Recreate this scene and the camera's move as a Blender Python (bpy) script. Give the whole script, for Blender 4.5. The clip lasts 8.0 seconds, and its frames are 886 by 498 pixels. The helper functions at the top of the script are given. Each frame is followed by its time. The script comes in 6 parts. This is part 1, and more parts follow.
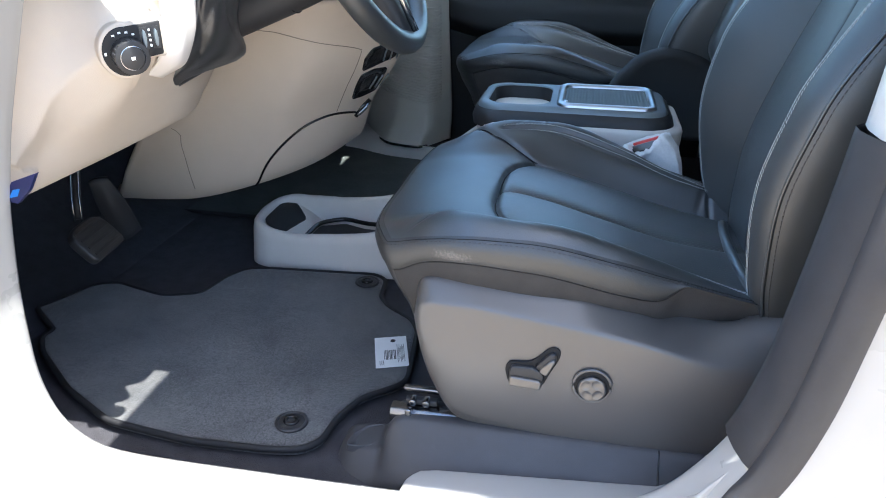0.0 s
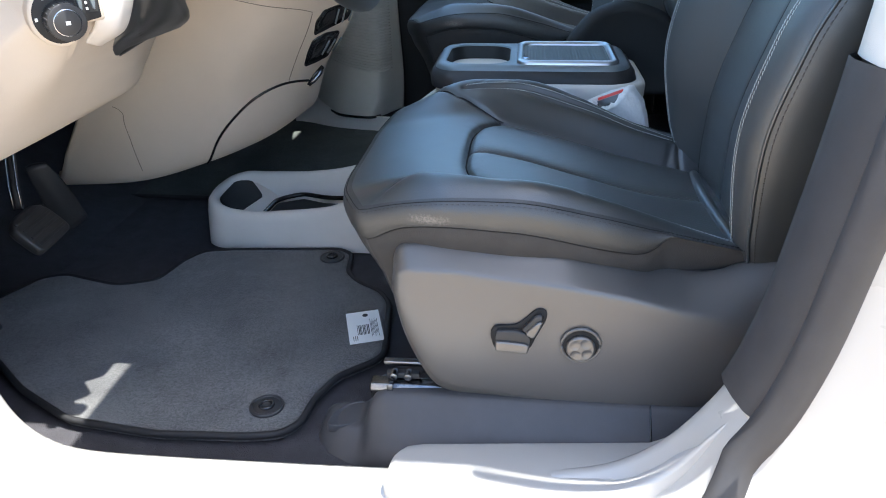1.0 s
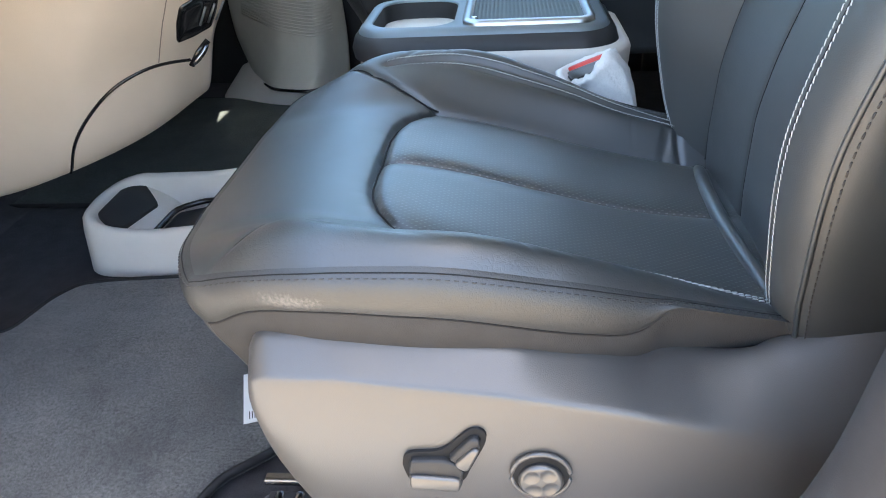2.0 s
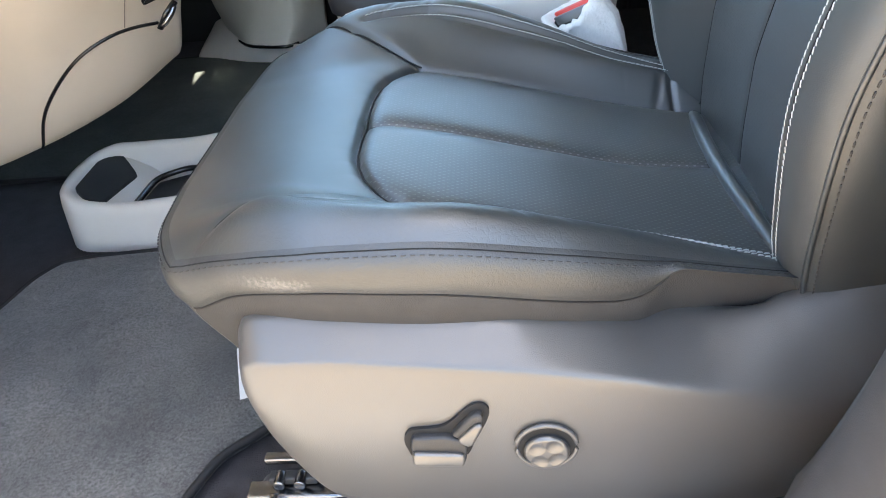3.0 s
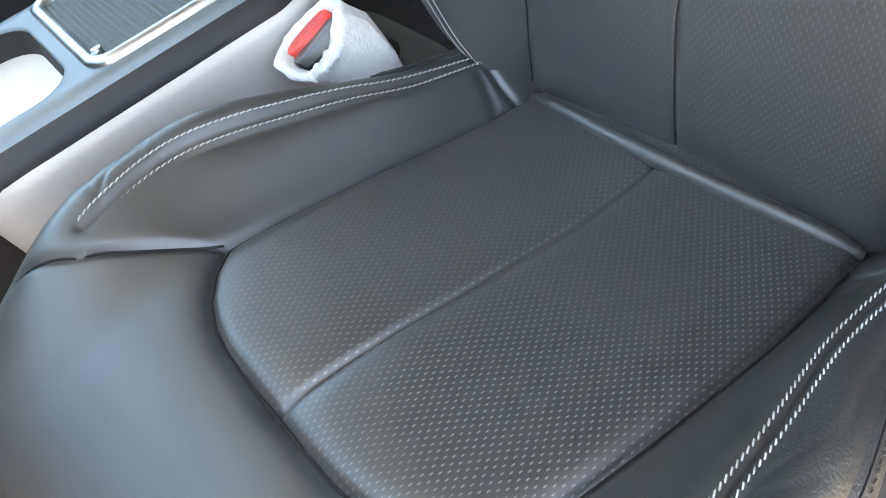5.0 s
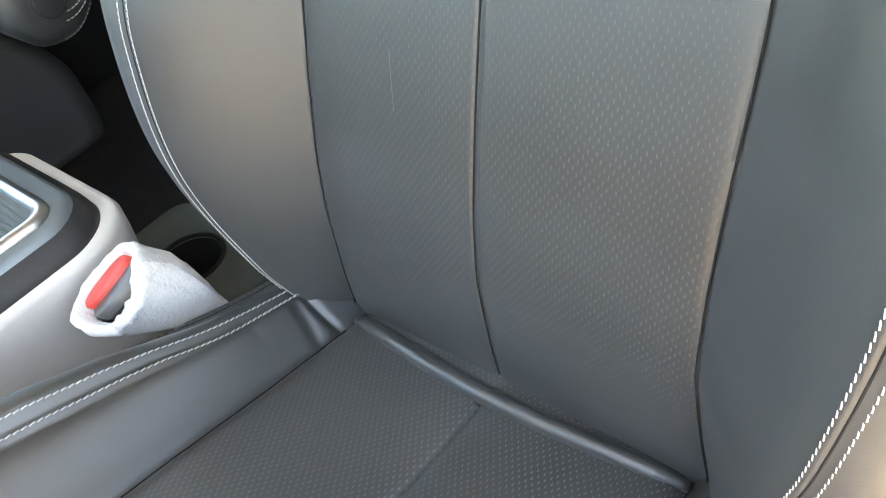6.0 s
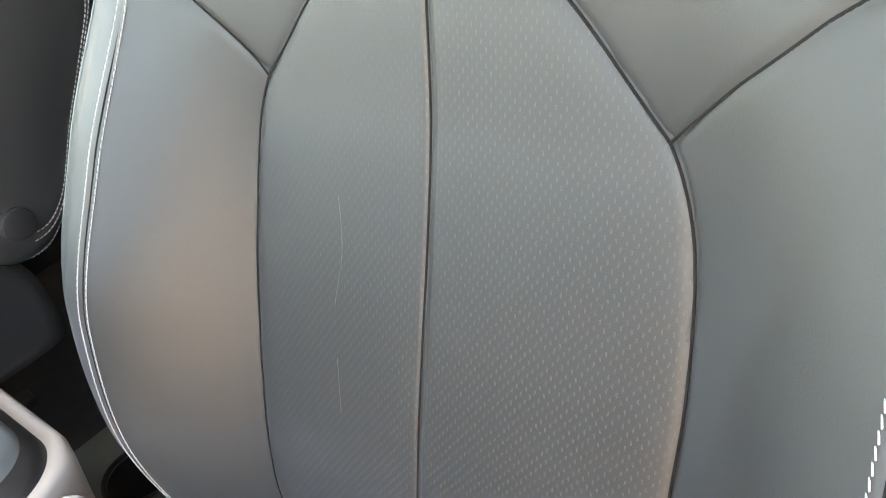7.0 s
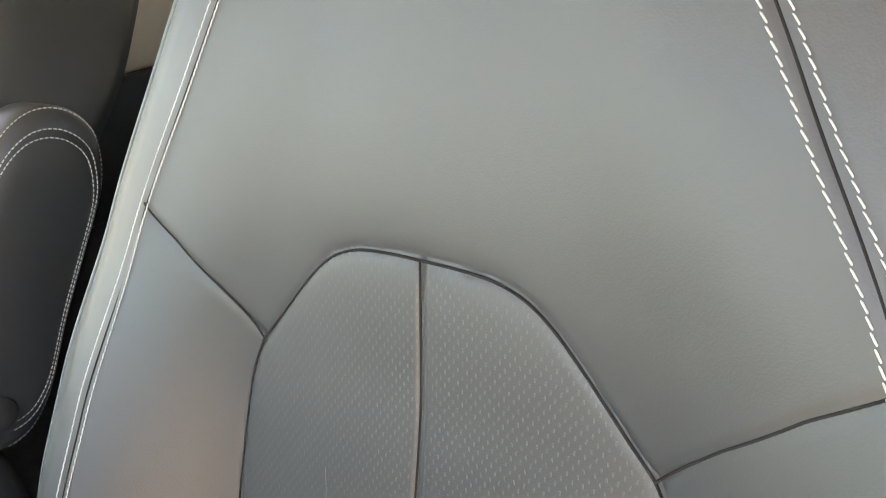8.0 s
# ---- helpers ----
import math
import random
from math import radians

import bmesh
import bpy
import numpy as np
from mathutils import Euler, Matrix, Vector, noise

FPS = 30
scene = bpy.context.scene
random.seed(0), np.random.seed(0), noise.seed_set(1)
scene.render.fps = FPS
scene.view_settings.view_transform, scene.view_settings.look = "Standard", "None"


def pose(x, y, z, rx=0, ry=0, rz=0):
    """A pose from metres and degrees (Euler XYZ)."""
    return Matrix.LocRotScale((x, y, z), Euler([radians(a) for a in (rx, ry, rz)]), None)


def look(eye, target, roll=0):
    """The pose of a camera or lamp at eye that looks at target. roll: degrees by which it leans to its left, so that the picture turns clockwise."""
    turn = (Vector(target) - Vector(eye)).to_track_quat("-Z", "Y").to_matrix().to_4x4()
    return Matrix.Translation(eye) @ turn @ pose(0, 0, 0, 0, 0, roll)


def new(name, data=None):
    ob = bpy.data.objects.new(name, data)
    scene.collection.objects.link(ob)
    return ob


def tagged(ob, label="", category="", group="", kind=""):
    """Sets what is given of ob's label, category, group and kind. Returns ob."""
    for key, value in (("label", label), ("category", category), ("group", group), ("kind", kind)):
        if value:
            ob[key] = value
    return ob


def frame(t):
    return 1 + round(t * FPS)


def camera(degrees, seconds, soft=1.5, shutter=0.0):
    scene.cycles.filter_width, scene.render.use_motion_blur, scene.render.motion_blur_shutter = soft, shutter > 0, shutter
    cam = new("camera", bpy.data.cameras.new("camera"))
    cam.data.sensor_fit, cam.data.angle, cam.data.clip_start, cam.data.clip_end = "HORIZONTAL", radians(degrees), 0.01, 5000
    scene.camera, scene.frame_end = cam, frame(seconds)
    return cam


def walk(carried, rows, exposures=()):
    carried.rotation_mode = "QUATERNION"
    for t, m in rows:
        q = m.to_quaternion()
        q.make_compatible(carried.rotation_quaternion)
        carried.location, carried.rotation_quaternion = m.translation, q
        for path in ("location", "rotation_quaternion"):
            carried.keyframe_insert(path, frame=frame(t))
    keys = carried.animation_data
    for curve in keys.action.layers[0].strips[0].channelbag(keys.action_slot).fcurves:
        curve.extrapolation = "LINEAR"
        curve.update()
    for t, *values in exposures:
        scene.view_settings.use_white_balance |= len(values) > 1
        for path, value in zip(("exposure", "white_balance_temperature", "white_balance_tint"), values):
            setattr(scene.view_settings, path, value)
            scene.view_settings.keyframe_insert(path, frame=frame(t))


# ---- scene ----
# ---------------------------------------------------------------- camera
cam = camera(62.4, 8.0, soft=1.0)
PATH = [
(0.0, (0.2459, -0.7262, 0.6655), (0.0802, 0.1696, 0.2530), 0.86),
    (0.5, (0.2303, -0.7430, 0.6688), (0.1007, 0.1544, 0.2472), -0.15),
    (1.0, (0.2138, -0.6985, 0.6372), (0.1140, 0.1923, 0.1937), -0.91),
    (1.5, (0.2380, -0.5099, 0.5908), (0.1441, 0.3662, 0.1179), -2.25),
    (1.7, (0.2670, -0.4250, 0.5880), (0.0810, 1.3120, -0.3850), -2.90),
    (2.8, (0.2686, -0.3512, 0.5874), (0.1874, 0.4867, 0.0476), -4.74),
    (3.0, (0.2646, -0.3504, 0.5892), (0.1848, 0.4729, 0.0274), -6.02),
    (3.5, (0.2189, -0.3276, 0.6039), (0.1564, 0.4521, -0.0191), -11.65),
    (4.0, (0.1113, -0.1969, 0.6283), (0.1403, 0.5334, -0.0543), -17.91),
    (4.2, (0.0886, -0.1191, 0.6297), (0.1803, 0.5803, -0.0791), -19.13),
    (5.3, (0.1979, 0.0296, 0.6644), (0.5411, 0.6073, -0.0762), -19.57),
    (5.5, (0.2322, 0.0400, 0.6784), (0.6057, 0.5994, -0.0615), -19.02),
    (6.0, (0.2620, 0.0465, 0.7000), (0.7437, 0.5832, 0.0072), -14.96),
    (6.5, (0.3042, 0.0578, 0.7565), (0.8454, 0.5950, 0.1096), -12.92),
    (7.0, (0.3303, 0.0578, 0.7914), (0.9328, 0.6121, 0.2171), -10.68),
    (7.5, (0.3508, 0.0628, 0.8285), (1.0005, 0.6272, 0.3193), -8.98),
    (8.0, (0.3645, 0.0710, 0.8651), (1.0584, 0.6513, 0.4386), -7.31),
]
EXPOSURES = [(0.0, 1.95, 5950, 8), (0.7, 1.93, 6050, 8), (1.5, 2.22, 6400, 8), (1.7, 2.5, 6550, 8), (3.0, 2.95, 7150, 8), (4.2, 2.93, 7700, 9), (5.5, 3.54, 8450, 10), (6.5, 3.46, 9150, 14), (7.5, 3.30, 9300, 20), (8.0, 3.16, 9300, 20)]
walk(cam, [(t, look(eye, target, roll)) for t, eye, target, roll in PATH], EXPOSURES)

# ---------------------------------------------------------------- light
SUN_ELEV, SUN_AZ = 73.3, -9.0  # azimuth from +x towards +y
world = bpy.data.worlds.new("sky")
scene.world = world
world.use_nodes = True
wn = world.node_tree.nodes
sky = wn.new("ShaderNodeTexSky")
sky.sky_type, sky.sun_disc = "NISHITA", False
sky.sun_elevation, sky.sun_rotation = radians(SUN_ELEV), radians(90 - SUN_AZ)
sky.air_density, sky.dust_density = 1.0, 1.5
world.node_tree.links.new(sky.outputs[0], wn["Background"].inputs[0])
wn["Background"].inputs[1].default_value = 0.15
sun_data = bpy.data.lights.new("sun", "SUN")
sun_data.energy, sun_data.angle, sun_data.color = 4.6, radians(0.5), (1.0, 0.95, 0.87)
sun = new("sun", sun_data)
sun.matrix_world = look((0, 0, 0), (-math.cos(radians(SUN_ELEV)) * math.cos(radians(SUN_AZ)),
                                    -math.cos(radians(SUN_ELEV)) * math.sin(radians(SUN_AZ)), -math.sin(radians(SUN_ELEV))))


# ---------------------------------------------------------------- materials
def material(name, base, rough, metal=0.0, spec=0.5, grain=0.0, grain_size=0.001, stain=0.0, stain_size=0.05,
             coat=0.0, voronoi=False, rough_var=0.0, grain_depth=0.0003, tint=None, sheen=0.0, speck=0.0, speck_size=0.002):
    m = bpy.data.materials.new(name)
    m.use_nodes = True
    nt = m.node_tree
    b = nt.nodes["Principled BSDF"]
    b.inputs["Base Color"].default_value = (*base, 1)
    b.inputs["Roughness"].default_value = rough
    b.inputs["Metallic"].default_value = metal
    b.inputs["Specular IOR Level"].default_value = spec
    b.inputs["Coat Weight"].default_value = coat
    b.inputs["Coat Roughness"].default_value = 0.05
    b.inputs["Sheen Weight"].default_value = sheen
    co = nt.nodes.new("ShaderNodeTexCoord")
    if stain or rough_var:
        n = nt.nodes.new("ShaderNodeTexNoise")
        n.inputs["Scale"].default_value = 1 / stain_size
        n.inputs["Detail"].default_value = 5
        n.inputs["Roughness"].default_value = 0.65
        nt.links.new(co.outputs["Object"], n.inputs["Vector"])
        if stain:
            ramp = nt.nodes.new("ShaderNodeMapRange")
            ramp.inputs[1].default_value, ramp.inputs[2].default_value = 0.3, 0.7
            nt.links.new(n.outputs[0], ramp.inputs[0])
            mix = nt.nodes.new("ShaderNodeMix")
            mix.data_type = "RGBA"
            other = tint or tuple(min(1, c * (1 + stain)) for c in base)
            mix.inputs[6].default_value = (*[c * (1 - stain * 0.6) for c in base], 1)
            mix.inputs[7].default_value = (*other, 1)
            nt.links.new(ramp.outputs[0], mix.inputs[0])
            nt.links.new(mix.outputs[2], b.inputs["Base Color"])
        if rough_var:
            r2 = nt.nodes.new("ShaderNodeMapRange")
            r2.inputs[1].default_value, r2.inputs[2].default_value = 0.3, 0.7
            r2.inputs[3].default_value, r2.inputs[4].default_value = rough - rough_var, rough + rough_var
            nt.links.new(n.outputs[0], r2.inputs[0])
            nt.links.new(r2.outputs[0], b.inputs["Roughness"])
    if speck:
        sn = nt.nodes.new("ShaderNodeTexNoise")
        sn.inputs["Scale"].default_value, sn.inputs["Detail"].default_value = 1 / speck_size, 4
        nt.links.new(co.outputs["Object"], sn.inputs["Vector"])
        sr = nt.nodes.new("ShaderNodeMapRange")
        sr.inputs[1].default_value, sr.inputs[2].default_value = 0.30, 0.72
        sr.inputs[3].default_value, sr.inputs[4].default_value = 1 - speck, 1 + speck
        nt.links.new(sn.outputs[0], sr.inputs[0])
        sm = nt.nodes.new("ShaderNodeVectorMath")
        sm.operation = "SCALE"
        if b.inputs["Base Color"].links:
            nt.links.new(b.inputs["Base Color"].links[0].from_socket, sm.inputs[0])
        else:
            sm.inputs[0].default_value = base
        nt.links.new(sr.outputs[0], sm.inputs[3])
        nt.links.new(sm.outputs[0], b.inputs["Base Color"])
    if grain:
        if voronoi:
            g = nt.nodes.new("ShaderNodeTexVoronoi")
            g.feature = "F1"
            g.inputs["Scale"].default_value = 1 / grain_size
        else:
            g = nt.nodes.new("ShaderNodeTexNoise")
            g.inputs["Scale"].default_value = 1 / grain_size
            g.inputs["Detail"].default_value = 3
        nt.links.new(co.outputs["Object"], g.inputs["Vector"])
        bp = nt.nodes.new("ShaderNodeBump")
        bp.inputs["Strength"].default_value = grain
        bp.inputs["Distance"].default_value = grain_depth
        nt.links.new(g.outputs[0], bp.inputs["Height"])
        nt.links.new(bp.outputs[0], b.inputs["Normal"])
    return m


def leather(name, base, rough, perforated=0.0, wrinkle=0.0, pebble=950, slot_tone=0.022, net_scale=120, coat=1.0):
    """Grained leather; the perforated kind has short slots in staggered rows, laid out by the panel's own metres."""
    m = material(name, base, rough, spec=1.0, stain=0.12, stain_size=0.09, rough_var=0.05)
    nt = m.node_tree
    b = nt.nodes["Principled BSDF"]
    b.inputs["Coat Weight"].default_value, b.inputs["Coat Roughness"].default_value = coat, 0.41
    co = nt.nodes.new("ShaderNodeTexCoord")
    v = nt.nodes.new("ShaderNodeTexVoronoi")
    v.inputs["Scale"].default_value = pebble
    nt.links.new(co.outputs["Object"], v.inputs["Vector"])
    bp = nt.nodes.new("ShaderNodeBump")
    bp.inputs["Strength"].default_value, bp.inputs["Distance"].default_value = 0.22, 0.26 / pebble
    nt.links.new(v.outputs[0], bp.inputs["Height"])
    last = bp
    if wrinkle:
        # creases: a warped net of fine cracks between soft cushions
        n = nt.nodes.new("ShaderNodeTexNoise")
        n.inputs["Scale"].default_value, n.inputs["Detail"].default_value = 45, 4
        nt.links.new(co.outputs["Object"], n.inputs["Vector"])
        warp = nt.nodes.new("ShaderNodeVectorMath")
        warp.operation = "MULTIPLY_ADD"
        warp.inputs[1].default_value = (0.05, 0.05, 0.05)
        nt.links.new(n.outputs[1], warp.inputs[0])
        nt.links.new(co.outputs["Object"], warp.inputs[2])
        mp = nt.nodes.new("ShaderNodeMapping")
        mp.inputs["Scale"].default_value = (0.6, 1, 1)
        nt.links.new(warp.outputs[0], mp.inputs["Vector"])
        net = nt.nodes.new("ShaderNodeTexVoronoi")
        net.feature = "DISTANCE_TO_EDGE"
        net.inputs["Scale"].default_value = net_scale
        nt.links.new(mp.outputs[0], net.inputs["Vector"])
        rng = nt.nodes.new("ShaderNodeMapRange")
        rng.inputs[2].default_value = 0.18
        nt.links.new(net.outputs[0], rng.inputs[0])
        b2 = nt.nodes.new("ShaderNodeBump")
        b2.inputs["Strength"].default_value, b2.inputs["Distance"].default_value = wrinkle, 0.0006
        nt.links.new(rng.outputs[0], b2.inputs["Height"])
        nt.links.new(bp.outputs[0], b2.inputs["Normal"])
        last = b2
    if perforated:
        uv = nt.nodes.new("ShaderNodeUVMap")
        sep = nt.nodes.new("ShaderNodeSeparateXYZ")
        nt.links.new(uv.outputs[0], sep.inputs[0])

        def op(kind, a, c=None):
            k = nt.nodes.new("ShaderNodeMath")
            k.operation = kind
            for i, s in enumerate((a, c)):
                if s is None:
                    continue
                if isinstance(s, (int, float)):
                    k.inputs[i].default_value = s
                else:
                    nt.links.new(s, k.inputs[i])
            return k.outputs[0]

        row = op("DIVIDE", sep.outputs[1], 0.0037)
        shift = op("MULTIPLY", op("MODULO", op("FLOOR", row), 2.0), 0.5)
        fu = op("FRACT", op("ADD", op("DIVIDE", sep.outputs[0], 0.0052), shift))
        fv = op("FRACT", row)
        inu = op("LESS_THAN", op("ABSOLUTE", op("SUBTRACT", fu, 0.5)), 0.062)
        inv = op("LESS_THAN", op("ABSOLUTE", op("SUBTRACT", fv, 0.5)), 0.30)
        slot = op("MULTIPLY", inu, inv)
        b3 = nt.nodes.new("ShaderNodeBump")
        b3.inputs["Strength"].default_value, b3.inputs["Distance"].default_value = 0.9, 0.0007
        b3.invert = True
        nt.links.new(slot, b3.inputs["Height"])
        nt.links.new(last.outputs[0], b3.inputs["Normal"])
        last = b3
        mix = nt.nodes.new("ShaderNodeMix")
        mix.data_type = "RGBA"
        src = b.inputs["Base Color"].links[0].from_socket
        nt.links.new(src, mix.inputs[6])
        mix.inputs[7].default_value = (slot_tone, slot_tone, slot_tone, 1)
        nt.links.new(op("MULTIPLY", slot, perforated), mix.inputs[0])
        nt.links.new(mix.outputs[2], b.inputs["Base Color"])
        # the cut leather in a slot is matte
        solid = op("SUBTRACT", 1.0, op("MULTIPLY", slot, 0.8))
        nt.links.new(op("MULTIPLY", solid, coat), b.inputs["Coat Weight"])
        nt.links.new(solid, b.inputs["Specular IOR Level"])
    nt.links.new(last.outputs[0], b.inputs["Normal"])
    return m


LEATHER = leather("black_leather", (0.021, 0.0235, 0.0245), 0.47)
LEATHER_BACK = leather("satin_black_leather", (0.030, 0.033, 0.034), 0.52, coat=0.35)
LEATHER_WORN = leather("creased_leather", (0.021, 0.0235, 0.0245), 0.40, wrinkle=0.22, pebble=800, net_scale=170)
LEATHER_PERF = leather("perforated_leather", (0.028, 0.031, 0.032), 0.52, perforated=0.9, slot_tone=0.125, coat=0.35)
LEATHER_PERF_PALE = leather("perforated_seat_leather", (0.019, 0.0215, 0.0225), 0.47, perforated=0.95, slot_tone=0.24)
# near-black for tubes that stand for the shade in leather seams
SEAM = material("seam_shadow", (0.008, 0.008, 0.009), 0.9)
THREAD = material("grey_thread", (0.52, 0.53, 0.52), 0.7, grain=0.4, grain_size=0.0006)
THREAD_DARK = material("dark_thread", (0.060, 0.055, 0.053), 0.7)
WEAVE = material("dark_woven_cloth", (0.042, 0.040, 0.039), 0.85, grain=0.8, grain_size=0.0011, voronoi=True, stain=0.15, stain_size=0.02)
LEATHER_SCUFF = leather("scuffed_leather", (0.022, 0.0235, 0.0245), 0.50, wrinkle=0.24, pebble=420, net_scale=360)
LEATHER_SCUFF.node_tree.nodes["Principled BSDF"].inputs["Coat Weight"].default_value = 0.3
snt = LEATHER_SCUFF.node_tree
sco = snt.nodes.new("ShaderNodeTexCoord")
smp = snt.nodes.new("ShaderNodeMapping")
smp.inputs["Location"].default_value, smp.inputs["Scale"].default_value = (-1.8, 3.75, -17.2), (15, 15, 55)
snt.links.new(sco.outputs["Object"], smp.inputs["Vector"])
sgr = snt.nodes.new("ShaderNodeTexGradient")
sgr.gradient_type = "SPHERICAL"
snt.links.new(smp.outputs[0], sgr.inputs[0])
sno = snt.nodes.new("ShaderNodeTexNoise")
sno.inputs["Scale"].default_value, sno.inputs["Detail"].default_value, sno.inputs["Roughness"].default_value = 330, 6, 0.75
snt.links.new(sco.outputs["Object"], sno.inputs["Vector"])
sth = snt.nodes.new("ShaderNodeMath")
sth.operation = "MULTIPLY"
snt.links.new(sgr.outputs[0], sth.inputs[0])
snt.links.new(sno.outputs[0], sth.inputs[1])
srg = snt.nodes.new("ShaderNodeMapRange")
srg.inputs[1].default_value, srg.inputs[2].default_value = 0.30, 0.52
snt.links.new(sth.outputs[0], srg.inputs[0])
smx = snt.nodes.new("ShaderNodeMix")
smx.data_type = "RGBA"
sbs = snt.nodes["Principled BSDF"]
snt.links.new(srg.outputs[0], smx.inputs[0])
snt.links.new(sbs.inputs["Base Color"].links[0].from_socket, smx.inputs[6])
smx.inputs[7].default_value = (0.15, 0.142, 0.138, 1)
snt.links.new(smx.outputs[2], sbs.inputs["Base Color"])
SHIELD = material("grained_grey_plastic", (0.090, 0.085, 0.081), 0.36, spec=1.0, grain=0.28, grain_size=0.0008, voronoi=True, stain=0.06, stain_size=0.12, rough_var=0.05)
BLACK = material("black_plastic", (0.028, 0.028, 0.030), 0.5, grain=0.3, grain_size=0.001, voronoi=True, stain=0.1, stain_size=0.06)
TRIM = material("sill_trim_plastic", (0.055, 0.054, 0.058), 0.5, grain=0.4, grain_size=0.001, voronoi=True, stain=0.12, stain_size=0.05)
GLOSS = material("gloss_black", (0.012, 0.012, 0.014), 0.15, spec=0.6)
BEIGE = material("beige_plastic", (0.61, 0.53, 0.445), 0.55, grain=0.35, grain_size=0.0012, voronoi=True, stain=0.05, stain_size=0.15)
SCRATCH = material("scratched_plastic", (0.17, 0.16, 0.15), 0.7)
STONE = material("pale_grey_plastic", (0.69, 0.645, 0.60), 0.5, grain=0.3, grain_size=0.001, voronoi=True, stain=0.05, stain_size=0.1)
PANEL_LINE = material("panel_joint", (0.22, 0.19, 0.16), 0.8)
MATTE = material("matte_black_plastic", (0.016, 0.016, 0.017), 0.7, grain=0.3, grain_size=0.001, voronoi=True)
TAUPE = material("taupe_grille", (0.54, 0.51, 0.45), 0.6, grain=0.3, grain_size=0.001, voronoi=True, stain=0.06, stain_size=0.1)
CARPET = material("black_carpet", (0.046, 0.044, 0.050), 0.95, grain=1.0, grain_size=0.0015, grain_depth=0.002, stain=0.3, stain_size=0.03)
MAT_PILE = material("charcoal_mat_pile", (0.058, 0.059, 0.062), 0.95, grain=1.0, grain_size=0.0011, grain_depth=0.0013, stain=0.35, stain_size=0.13, tint=(0.135, 0.133, 0.129), sheen=0.3, speck=0.55, speck_size=0.0030)
mnt = MAT_PILE.node_tree
mco = mnt.nodes.new("ShaderNodeTexCoord")
mno = mnt.nodes.new("ShaderNodeTexNoise")
mno.inputs["Scale"].default_value, mno.inputs["Detail"].default_value, mno.inputs["Roughness"].default_value = 95, 6, 0.75
mnt.links.new(mco.outputs["Object"], mno.inputs["Vector"])
mrg = mnt.nodes.new("ShaderNodeMapRange")
mrg.inputs[1].default_value, mrg.inputs[2].default_value, mrg.inputs[4].default_value = 0.62, 0.82, 0.42
mnt.links.new(mno.outputs[0], mrg.inputs[0])
mmx = mnt.nodes.new("ShaderNodeMix")
mmx.data_type = "RGBA"
mbs = mnt.nodes["Principled BSDF"]
mnt.links.new(mrg.outputs[0], mmx.inputs[0])
mnt.links.new(mbs.inputs["Base Color"].links[0].from_socket, mmx.inputs[6])
mmx.inputs[7].default_value = (0.34, 0.33, 0.31, 1)
mnt.links.new(mmx.outputs[2], mbs.inputs["Base Color"])
MAT_DARK = material("black_mat_pile", (0.060, 0.068, 0.064), 0.95, grain=1.0, grain_size=0.0011, grain_depth=0.0015, stain=0.3, stain_size=0.08, speck=0.4, speck_size=0.0026)
BINDING = material("mat_binding", (0.013, 0.013, 0.015), 0.7, grain=0.6, grain_size=0.001)
PAINT = material("white_car_paint", (0.48, 0.468, 0.445), 0.30, coat=0.5, stain=0.05, stain_size=0.25, tint=(0.46, 0.445, 0.42), rough_var=0.08)
RUBBER = material("grey_weatherstrip", (0.042, 0.041, 0.044), 0.58, grain=0.3, grain_size=0.0012, stain=0.15, stain_size=0.04)
STEEL = material("bright_steel", (0.25, 0.26, 0.28), 0.27, metal=1.0)
CHROME = material("satin_chrome", (0.75, 0.76, 0.78), 0.16, metal=1.0)
KNOBMETAL = material("satin_silver_plastic", (0.17, 0.165, 0.16), 0.35, metal=0.7, stain=0.05, stain_size=0.01)
SILVER = material("silver_grey_plastic", (0.20, 0.235, 0.255), 0.38, metal=0.35, stain=0.05, stain_size=0.05)
RED = material("red_plastic", (0.75, 0.07, 0.055), 0.4)
TISSUE = material("white_fleece", (0.78, 0.77, 0.76), 0.95, grain=0.5, grain_size=0.004, grain_depth=0.003, stain=0.08, stain_size=0.01, sheen=0.3)
PAPER = material("white_paper", (0.82, 0.83, 0.83), 0.6)
INK = material("black_ink", (0.03, 0.03, 0.035), 0.7)
BLUE = material("dark_blue_film", (0.02, 0.025, 0.10), 0.3)
BLUE_DOT = material("blue_print", (0.03, 0.25, 0.75), 0.4)
CONCRETE = material("sandy_concrete", (0.335, 0.268, 0.195), 0.9, grain=0.5, grain_size=0.01, grain_depth=0.003, stain=0.15, stain_size=0.7)
LID = material("grey_green_lid", (0.085, 0.100, 0.097), 0.6, stain=0.05, stain_size=0.05)
BOOT = leather("thin_black_leather", (0.020, 0.020, 0.021), 0.55, wrinkle=0.3)
HEADLINER = material("headliner", (0.44, 0.46, 0.48), 0.95, stain=0.05, stain_size=0.1)
# near-black for solid shapes that stand for the shade inside recesses
RECESS = material("recess_shade_black", (0.006, 0.006, 0.007), 0.8)
CAST = material("satin_chrome_frame", (0.62, 0.64, 0.66), 0.30, metal=1.0)
GLASS = bpy.data.materials.new("window_glass")
GLASS.use_nodes = True
gb = GLASS.node_tree.nodes["Principled BSDF"]
gb.inputs["Base Color"].default_value = (0.80, 0.975, 1.0, 1)
gb.inputs["Transmission Weight"].default_value, gb.inputs["Roughness"].default_value, gb.inputs["IOR"].default_value = 1.0, 0.0, 1.02
PRIVACY = GLASS.copy()
PRIVACY.name = "privacy_glass"
